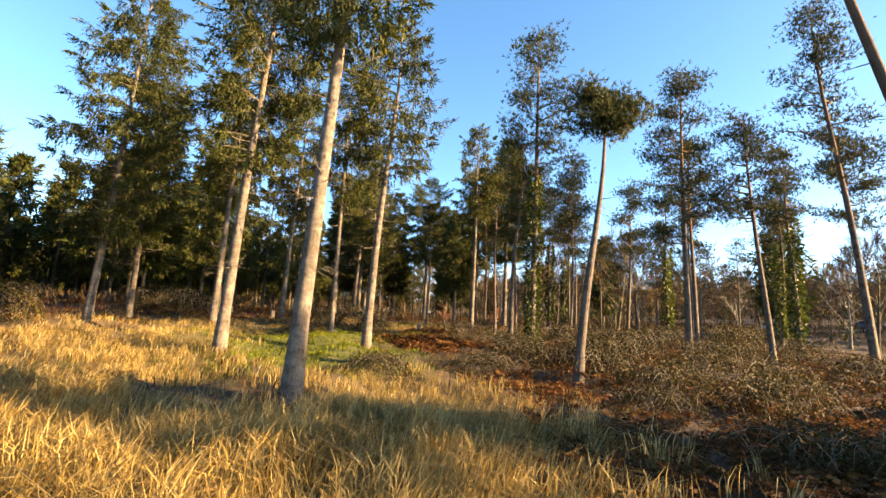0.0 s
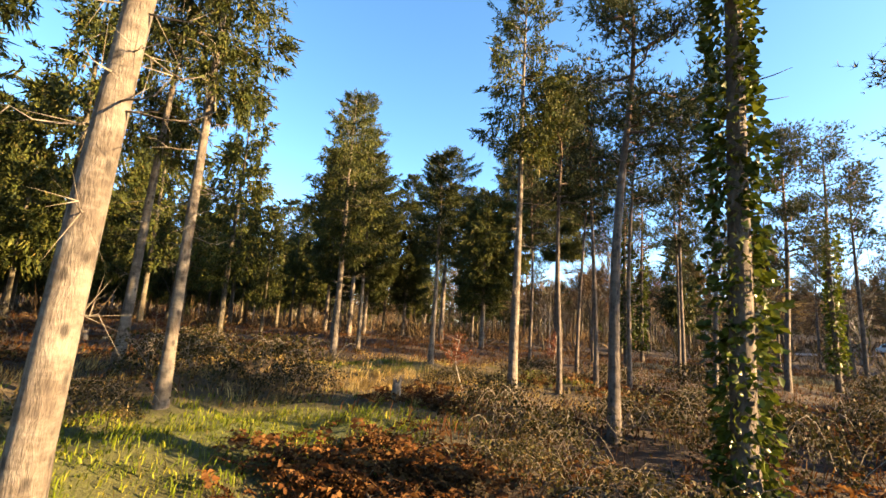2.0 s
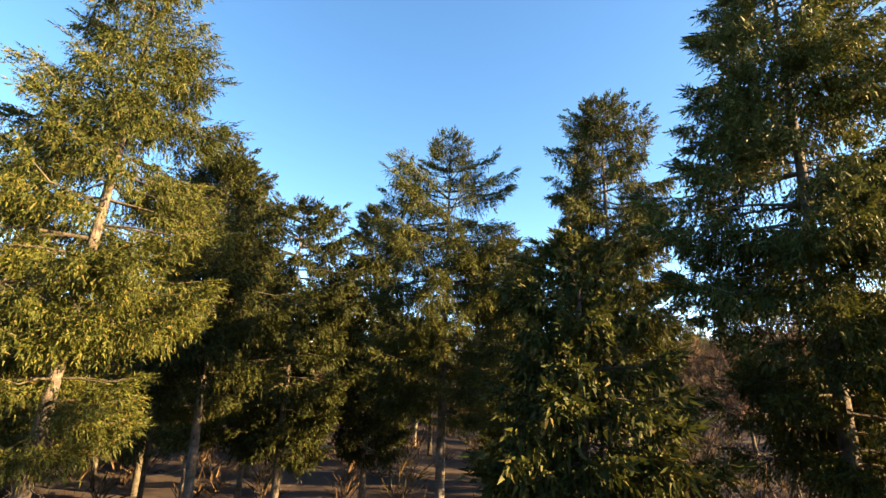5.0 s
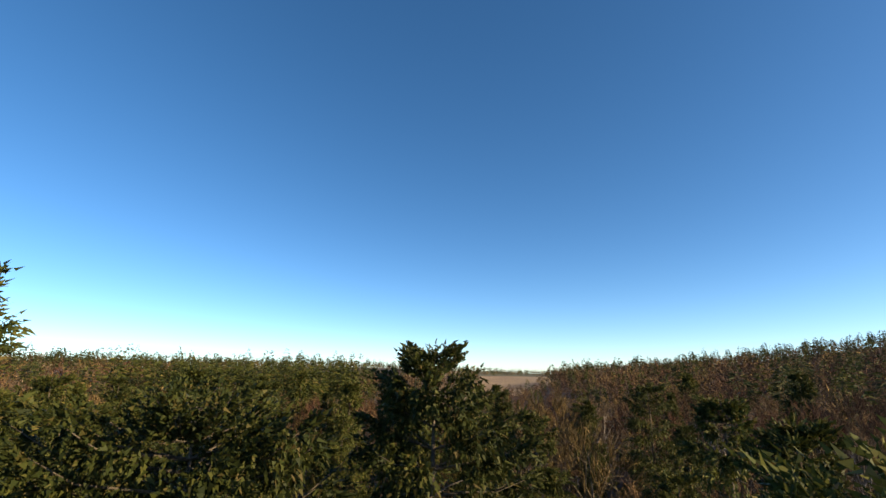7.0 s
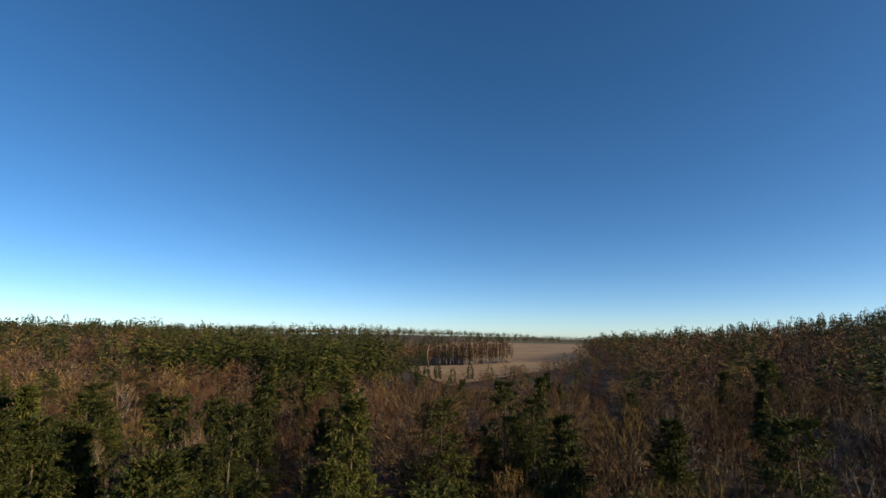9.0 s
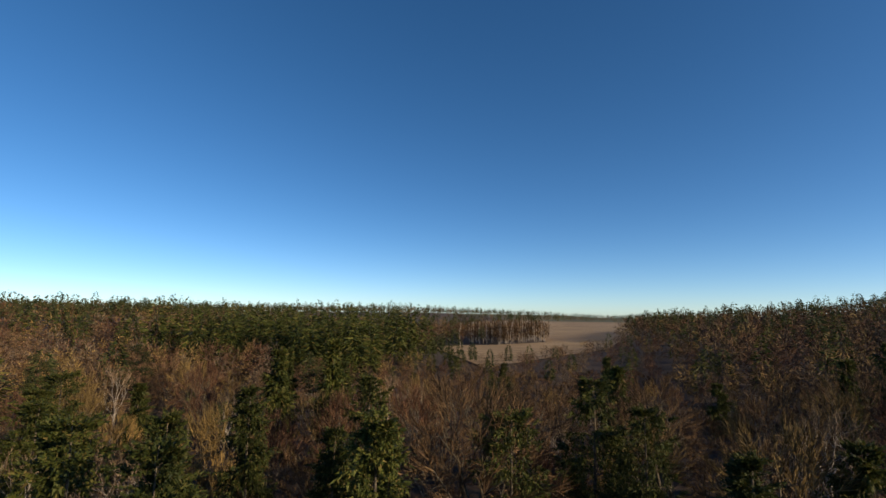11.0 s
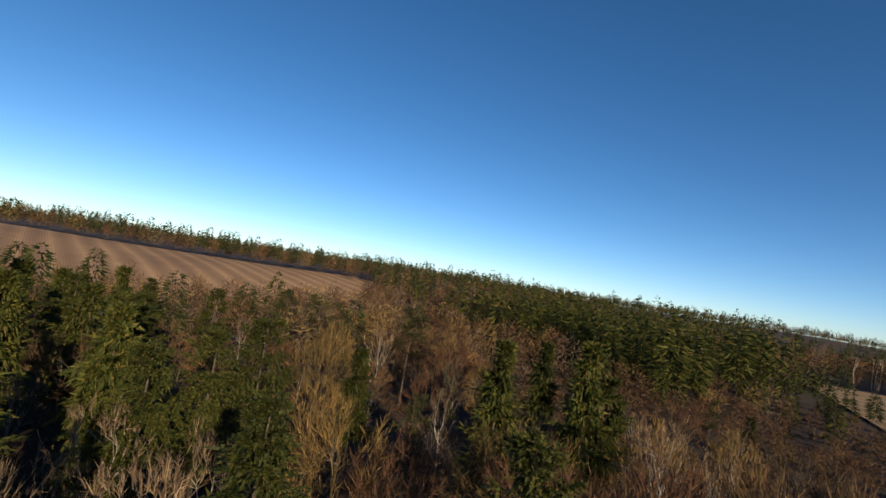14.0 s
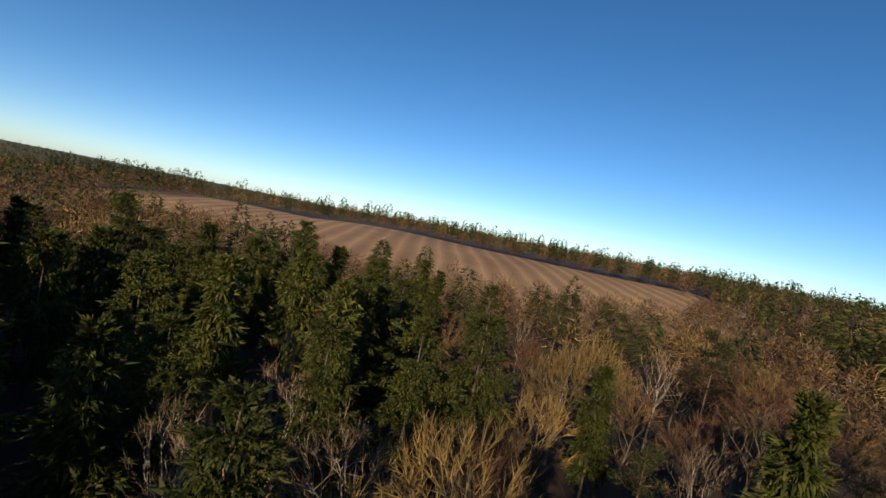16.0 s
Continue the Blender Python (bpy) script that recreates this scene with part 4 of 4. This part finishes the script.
tagged(new("undergrowth", tri_mesh("undergrowth", [sward(2600, -30, 34, 6, 62, lambda x, y: 0.8 - straw_zone(x, y), 25, 7, 0.25, 0.10, 0.5, 0.011, 0.9, 0.7)], BRAMBLE)), "thin olive-grey stems among the litter", "undergrowth", kind="stuff")


def frond(seed, L):
    """A dead bracken frond: an arching stalk with paired leaflets."""
    r = np.random.default_rng(seed)
    s = np.linspace(0, 1, 6)
    p = np.stack([s * L * 0.8, 0 * s, L * (0.75 * s - 0.75 * s**2.2)], 1)
    q = along(p, np.repeat(np.linspace(0.25, 0.97, 8), 2))
    sign = np.tile([1.0, -1.0], 8)
    way = unit(np.stack([np.full(16, 0.35), sign, r.uniform(-0.5, 0.1, 16)], 1))
    ln = L * 0.30 * (1.05 - np.repeat(np.linspace(0.2, 0.95, 8), 2))
    return p, q, way, ln


def bracken_patch(seed, n, R, H):
    r = np.random.default_rng(seed)
    out = []
    for k in range(n):
        p, q, way, ln = frond(seed * 100 + k, r.uniform(0.6, 1.1) * H)
        a, t = r.uniform(0, 2 * np.pi), r.uniform(-0.4, 0.3)
        c, s = np.cos(a), np.sin(a)
        turn = np.array([[c, -s, 0], [s, c, 0], [0, 0, 1.0]]) @ np.array([[np.cos(t), 0, np.sin(t)], [0, 1, 0], [-np.sin(t), 0, np.cos(t)]])
        rad = R * np.sqrt(r.uniform())
        o = np.array([np.cos(a + 1) * rad, np.sin(a + 1) * rad, 0.12 * H * (1 - rad / R)])
        out.append(leaves(q @ turn.T + o, way @ turn.T, ln * 0.62, r))
        out.append(spikes(p[:1] @ turn.T + o, unit((p[3:4] - p[:1]) @ turn.T), np.array([0.6]), np.array([0.015]), r))
    return tri_mesh("bracken", out, BRACKEN)


BRACKENS = [bracken_patch(3 + k, 20, 0.8, 0.95) for k in range(4)]
r = np.random.default_rng(31)
spots = []
for x, y, n, sx, sy in [(2.6, 9.0, 16, 2.2, 2.2), (8.0, 10.0, 44, 3.2, 2.6), (5.0, 7.0, 24, 2.4, 1.6), (11.0, 13.0, 30, 3.0, 2.5), (16.0, 20.0, 26, 4.0, 3.0), (7.0, 17.5, 18, 2.5, 2.0), (6.0, 31.0, 22, 4.0, 3.0), (14.0, 27.0, 22, 4.0, 3.0), (14.0, 16.0, 30, 4.0, 3.0), (2.0, 19.5, 16, 2.5, 2.0), (-0.9, 22.3, 26, 1.4, 1.0), (7.5, 24.0, 16, 3.5, 3.0), (-8.5, 34.5, 10, 2.2, 1.2),
                        (10.0, 31.0, 12, 4.0, 3.0), (20.0, 25.0, 16, 4.0, 3.0), (-0.7, 27.4, 9, 0.9, 0.6), (-17.0, 34.0, 14, 5.0, 2.0), (3.0, 13.0, 14, 1.5, 1.8), (-13.0, 30.0, 8, 3.0, 1.5)]:
    spots += [(x + r.normal() * sx * 0.6, y + r.normal() * sy * 0.6) for _ in range(n)]
for k, (x, y) in enumerate(spots):
    ob = new("bracken", BRACKENS[k % 4])
    ob.matrix_world = pose(x, y, ground_z(x, y), 0, 0, k * 83) @ Matrix.Scale(r.uniform(0.7, 1.15), 4)
    tagged(ob, "collapsed rust-brown dead bracken on the woodland floor", "bracken", kind="stuff")


def bramble(seed, R, H, n):
    """A bramble mound: arching canes and small leaves over a dome."""
    r = np.random.default_rng(seed)
    canes, lb, lw = [], [], []
    for _ in range(36):
        a, L = r.uniform(0, 2 * np.pi), r.uniform(0.5, 1.0) * R
        s = np.linspace(0, 1, 7)
        x0, y0 = r.normal(size=2) * R * 0.35
        p = np.stack([x0 + np.cos(a) * L * s, y0 + np.sin(a) * L * s, H * (0.25 + 1.9 * s * (1 - s) * r.uniform(0.8, 1.4)) + 0.1 * s], 1)
        canes.append(tube(p, np.linspace(0.008, 0.003, 7), 3))
        q = along(p, r.uniform(0.1, 1, 22)) + r.normal(size=(22, 3)) * 0.06
        lb.append(q), lw.append(r.normal(size=(22, 3)) * (1, 1, 0.6))
    a, u = r.uniform(0, 2 * np.pi, n), np.sqrt(r.uniform(0, 1, n))
    wob = 1 + 0.22 * np.sin(3 * a + seed) + 0.12 * np.sin(7 * a)
    top = H * (1 - u**2.2) * r.uniform(0.55, 1.05, n)
    lb.append(np.stack([np.cos(a) * R * u * wob, np.sin(a) * R * u * wob, top], 1))
    lw.append(r.normal(size=(n, 3)) * (1, 1, 0.5) + (0, 0, 0.25))
    lb, lw = np.concatenate(lb), unit(np.concatenate(lw))
    return tri_mesh("canes", canes, WOOD_DEAD), tri_mesh("foliage", [leaves(lb, lw, r.uniform(0.035, 0.08, len(lb)), r)], BRAMBLE)


BRAMBLES = [bramble(5 + k, 1.3, 0.85, 1800) for k in range(4)]
for k, (x, y, s, t) in enumerate([(5.6, 18.5, 1.35, 1.2), (6.6, 8.8, 1.3, 0.9), (9.5, 8.0, 1.2, 1.0), (-2.0, 14.2, 0.8, 0.9), (1.0, 26.2, 0.95, 1.3), (1.2, 22.8, 0.8, 1.0), (2.8, 22.2, 0.9, 0.8), (4.4, 27.0, 1.2, 1.0),
                               (6.0, 13.0, 1.2, 1.0), (8.5, 15.5, 1.3, 1.1), (-5.2, 29.2, 1.3, 1.1), (-7.2, 27.4, 1.3, 1.1), (-8.6, 31.0, 1.0, 1.5), (3.2, 18.2, 1.2, 1.0), (11.5, 20.0, 1.4, 1.0), (17.5, 29.0, 1.5, 1.4),
                               (4.8, 11.5, 0.9, 0.9), (10.5, 26.5, 1.4, 1.0), (7.0, 28.5, 1.2, 0.9), (1.2, 16.4, 1.0, 0.9), (13.0, 12.0, 1.4, 1.0), (-6.8, 24.0, 0.9, 1.0), (2.8, 33.5, 1.1, 0.9), (6.5, 36.5, 1.2, 0.9),
                               (0.2, 30.8, 0.9, 0.8), (-14.0, 27.0, 1.4, 1.2), (-17.5, 29.5, 1.5, 1.2), (21.0, 33.0, 1.6, 1.3), (-18.0, 19.5, 1.2, 1.3), (-20.5, 22.0, 1.3, 1.5), (8.2, 12.2, 1.1, 1.3), (11.2, 16.2, 1.2, 1.3), (5.0, 15.2, 0.9, 1.4), (7.0, 20.5, 1.3, 1.3), (9.2, 23.2, 1.2, 1.3), (13.5, 22.8, 1.3, 1.2), (3.0, 20.2, 0.9, 1.3), (6.2, 24.6, 1.1, 1.3), (1.9, 24.4, 0.9, 1.2), (12.6, 29.0, 1.3, 1.2), (8.8, 33.5, 1.3, 1.1), (15.5, 33.0, 1.4, 1.2), (-4.2, 27.6, 1.0, 1.1), (19.0, 26.0, 1.4, 1.2), (15.2, 17.5, 1.3, 1.2), (12.8, 7.8, 1.2, 1.1)]):
    ob = new("bramble_bush")
    ob.matrix_world = pose(x, y, ground_z(x, y) - 0.05, 0, 0, k * 71) @ Matrix.Diagonal((s, s, s * t, 1))
    tagged(part("cane", BRAMBLES[k % 4][0], ob, "thin arching bramble canes"), kind="stuff")
    tagged(part("foliage", BRAMBLES[k % 4][1], ob), kind="stuff")
    tagged(ob, "rounded bramble thicket with small dull green leaves", "bush", "bramble bushes")


# ---- small things of the clearing ----
def sapling(seed):
    """A young beech that keeps its copper leaves, on a bowed stem."""
    r = np.random.default_rng(seed)
    stem = np.array([(0, 0, -0.1), (-0.18, 0, 0.5), (-0.34, 0.05, 1.0), (-0.30, 0.1, 1.5), (-0.2, 0.1, 2.1)])
    wood, lb, lw = [tube(stem, (0.030, 0.025, 0.02, 0.013, 0.005), 5)], [], []
    for _ in range(18):
        a, s = r.uniform(0, 2 * np.pi), r.uniform(0.45, 1.0)
        p = limb_path(along(stem, np.array(s)), a, r.uniform(0.4, 0.9), 0.45, 0.1, 0.0, 4)
        wood.append(tube(p, (0.009, 0.007, 0.005, 0.002), 3))
        q = along(p, r.uniform(0.2, 1.0, 34)) + r.normal(size=(34, 3)) * 0.07
        lb.append(q), lw.append(unit(r.normal(size=(34, 3)) - (0, 0, 0.3)))
    lb = np.concatenate(lb)
    return tri_mesh("stem", wood, BARK_BIRCH), tri_mesh("foliage", [leaves(lb, np.concatenate(lw), r.uniform(0.05, 0.09, len(lb)), r)], REDLEAF)


for k, (x, y, s) in enumerate([(0.25, 29.5, 0.75), (-12.0, 33.5, 0.7), (4.0, 36.0, 0.8)]):
    stem, foliage = sapling(50 + k)
    ob = new("beech_sapling")
    ob.matrix_world = pose(x, y, ground_z(x, y), 0, 0, k * 130) @ Matrix.Scale(s, 4)
    part("stem", stem, ob, "thin bowed pale stem")
    tagged(part("foliage", foliage, ob), kind="stuff")
    tagged(ob, "young beech holding dry copper-red leaves", "sapling", "beech saplings")


def stump(seed, H, R):
    """A broken stump: splintered at the top, flared at the foot."""
    r = np.random.default_rng(seed)
    n = 12
    a = np.linspace(0, 2 * np.pi, n, endpoint=False)
    rings = []
    for z, w in ((-0.15, 1.45), (0.1, 1.12), (0.5 * H, 1.0), (0.85 * H, 0.95)):
        rings.append(np.stack([np.cos(a) * R * w * r.uniform(0.92, 1.08, n), np.sin(a) * R * w * r.uniform(0.92, 1.08, n), np.full(n, z)], 1))
    rings.append(np.stack([np.cos(a) * R * 0.85, np.sin(a) * R * 0.85, H * r.uniform(0.8, 1.35, n)], 1))
    rings.append(np.stack([np.cos(a) * R * 0.45, np.sin(a) * R * 0.45, np.full(n, 0.72 * H)], 1))
    v, f = np.concatenate(rings), []
    for i in range(len(rings) - 1):
        for k in range(n):
            p, q = i * n + k, i * n + (k + 1) % n
            f += [(p, q, q + n), (p, q + n, p + n)]
    f += [((len(rings) - 1) * n, (len(rings) - 1) * n + k, (len(rings) - 1) * n + k + 1) for k in range(1, n - 1)]
    return tri_mesh("stump", [(v, f)], WOOD_DEAD)


for k, (x, y, h, w) in enumerate([(-1.4, 27.4, 0.55, 0.12), (6.9, 22.0, 0.6, 0.2), (-11.5, 32.5, 0.5, 0.16), (-14.5, 33.0, 0.45, 0.14), (16.5, 27.0, 0.5, 0.18)]):
    ob = new("tree_stump", stump(80 + k, h, w))
    ob.matrix_world = pose(x, y, ground_z(x, y), 0, 0, k * 50)
    tagged(ob, "weathered broken stump among bracken", "stump", "stumps")

# Fallen poles lying on the floor.
for k, (x, y, turn, L, w) in enumerate([(1.4, 28.6, 200, 2.2, 0.03), (-0.2, 20.4, 120, 2.4, 0.03), (9.0, 17.5, 20, 3.0, 0.05), (-10.0, 36.0, 80, 4.0, 0.06), (12.5, 33.0, 150, 3.5, 0.05)]):
    r = np.random.default_rng(90 + k)
    s = np.linspace(0, L, 7)
    c, sn = math.cos(radians(turn)), math.sin(radians(turn))
    px, py = x + c * s + r.normal(size=7) * 0.05, y + sn * s + r.normal(size=7) * 0.05
    pole = np.stack([px, py, land(px, py) + w + 0.05 + 0.12 * np.sin(s / L * 3.1)], 1)
    twig = [spikes(pole[2:6], unit(r.normal(size=(4, 3)) + (0, 0, 0.8)), r.uniform(0.2, 0.6, 4), np.full(4, 0.012), r)]
    tagged(new("fallen_branch", tri_mesh("fallen_branch", [tube(pole, np.linspace(w, w * 0.3, 7), 6), *twig], WOOD_DEAD)), "fallen dead branch lying in the undergrowth", "branch", "fallen branches")

# ---- the road and cars beyond the pines ----
def road_material():
    m, t, p = shader("worn_asphalt")
    v = coords(t, world_space=True)
    t.links.new(ramp(t, noise_of(t, v, 1.4, 6.0, 0.7), [(0.3, (0.05, 0.05, 0.052)), (0.7, (0.12, 0.12, 0.125))]).outputs[0], p.inputs["Base Color"])
    p.inputs["Roughness"].default_value = 0.55
    bumped(t, p, noise_of(t, v, 60.0), 0.4, 0.01)
    return m


s = np.linspace(0, 1, 40)
rx, ry = 48 + 46 * s, 92 - 26 * s + 4 * np.sin(3 * s)
edge = []
for off in (-2.9, 2.9):
    x, y = rx + off * 0.45, ry + off * 0.9
    edge.append(np.stack([x, y, land(x, y) + 0.12], 1))
v = np.concatenate(edge)
f = [t for k in range(39) for t in ((k, k + 1, k + 41), (k, k + 41, k + 40))]
tagged(new("road", tri_mesh("road", [(v, f)], road_material())), "narrow grey asphalt road beyond the pines", "road", kind="structure")


def plain(name, colour, rough, metal=0.0):
    m, t, p = shader(name)
    tint = ramp(t, noise_of(t, coords(t), 3.0), [(0.3, tuple(c * 0.85 for c in colour)), (0.7, colour)]).outputs[0]
    t.links.new(tint, p.inputs["Base Color"])
    p.inputs["Roughness"].default_value, p.inputs["Metallic"].default_value = rough, metal
    return m


def shell(name, outline, half, taper, material):
    """A car part: a side outline swept across, narrower towards the roof."""
    bm = bmesh.new()
    top = max(z for _, z in outline)
    low = min(z for _, z in outline)
    rows = []
    for side in (-1, 1):
        rows.append([bm.verts.new((x, side * half * (1 - taper * (z - low) / (top - low)), z)) for x, z in outline])
    bm.faces.new(rows[0])
    bm.faces.new(rows[1][::-1])
    n = len(outline)
    for k in range(n):
        bm.faces.new((rows[0][k], rows[1][k], rows[1][(k + 1) % n], rows[0][(k + 1) % n]))
    bmesh.ops.recalc_face_normals(bm, faces=bm.faces)
    bmesh.ops.bevel(bm, geom=bm.edges[:], offset=0.05, segments=2, affect="EDGES", clamp_overlap=True)
    me = bpy.data.meshes.new(name)
    bm.to_mesh(me)
    bm.free()
    me.materials.append(material)
    return me


def wheel(parent, x, y):
    a = np.linspace(0, 2 * np.pi, 18, endpoint=False)
    tyre = part("wheel", tri_mesh("wheel", [tube(np.array([(x, y - 0.1, 0.32), (x, y + 0.1, 0.32)]), (0.32, 0.32), 18)], TYRE), parent, "black rubber tyre")
    part("rim", tri_mesh("rim", [tube(np.array([(x, y - 0.115, 0.32), (x, y + 0.115, 0.32)]), (0.19, 0.19), 14)], RIM), tyre, "grey metal rim")


TYRE, RIM, GLASS = plain("tyre_rubber", (0.02, 0.02, 0.02), 0.8), plain("rim_metal", (0.45, 0.45, 0.47), 0.35, 0.8), plain("car_glass", (0.02, 0.025, 0.03), 0.08)
for k, (at, colour, label) in enumerate([(0.28, (0.62, 0.64, 0.66), "silver-white car parked on the road"), (0.55, (0.05, 0.06, 0.08), "dark car parked on the road")]):
    x, y = float(np.interp(at, s, rx)), float(np.interp(at, s, ry))
    car = new("car")
    car.matrix_world = pose(x, y, ground_z(x, y) + 0.15, 0, 0, -25)
    part("body", shell("body", [(-2.1, 0.3), (2.1, 0.3), (2.15, 0.62), (1.1, 0.92), (-2.05, 0.95), (-2.15, 0.6)], 0.88, 0.06, plain("car_paint", colour, 0.3)), car)
    part("cabin", shell("cabin", [(-1.9, 0.9), (0.95, 0.88), (0.25, 1.42), (-1.45, 1.45)], 0.80, 0.18, GLASS), car, "dark glass cabin")
    part("roof", shell("roof", [(-1.4, 1.41), (0.2, 1.39), (0.05, 1.48), (-1.3, 1.5)], 0.64, 0.1, plain("roof_paint", colour, 0.3)), car)
    for wx in (-1.3, 1.35):
        for wy in (-0.82, 0.82):
            wheel(car, wx, wy)
    tagged(car, label, "car", "parked cars")
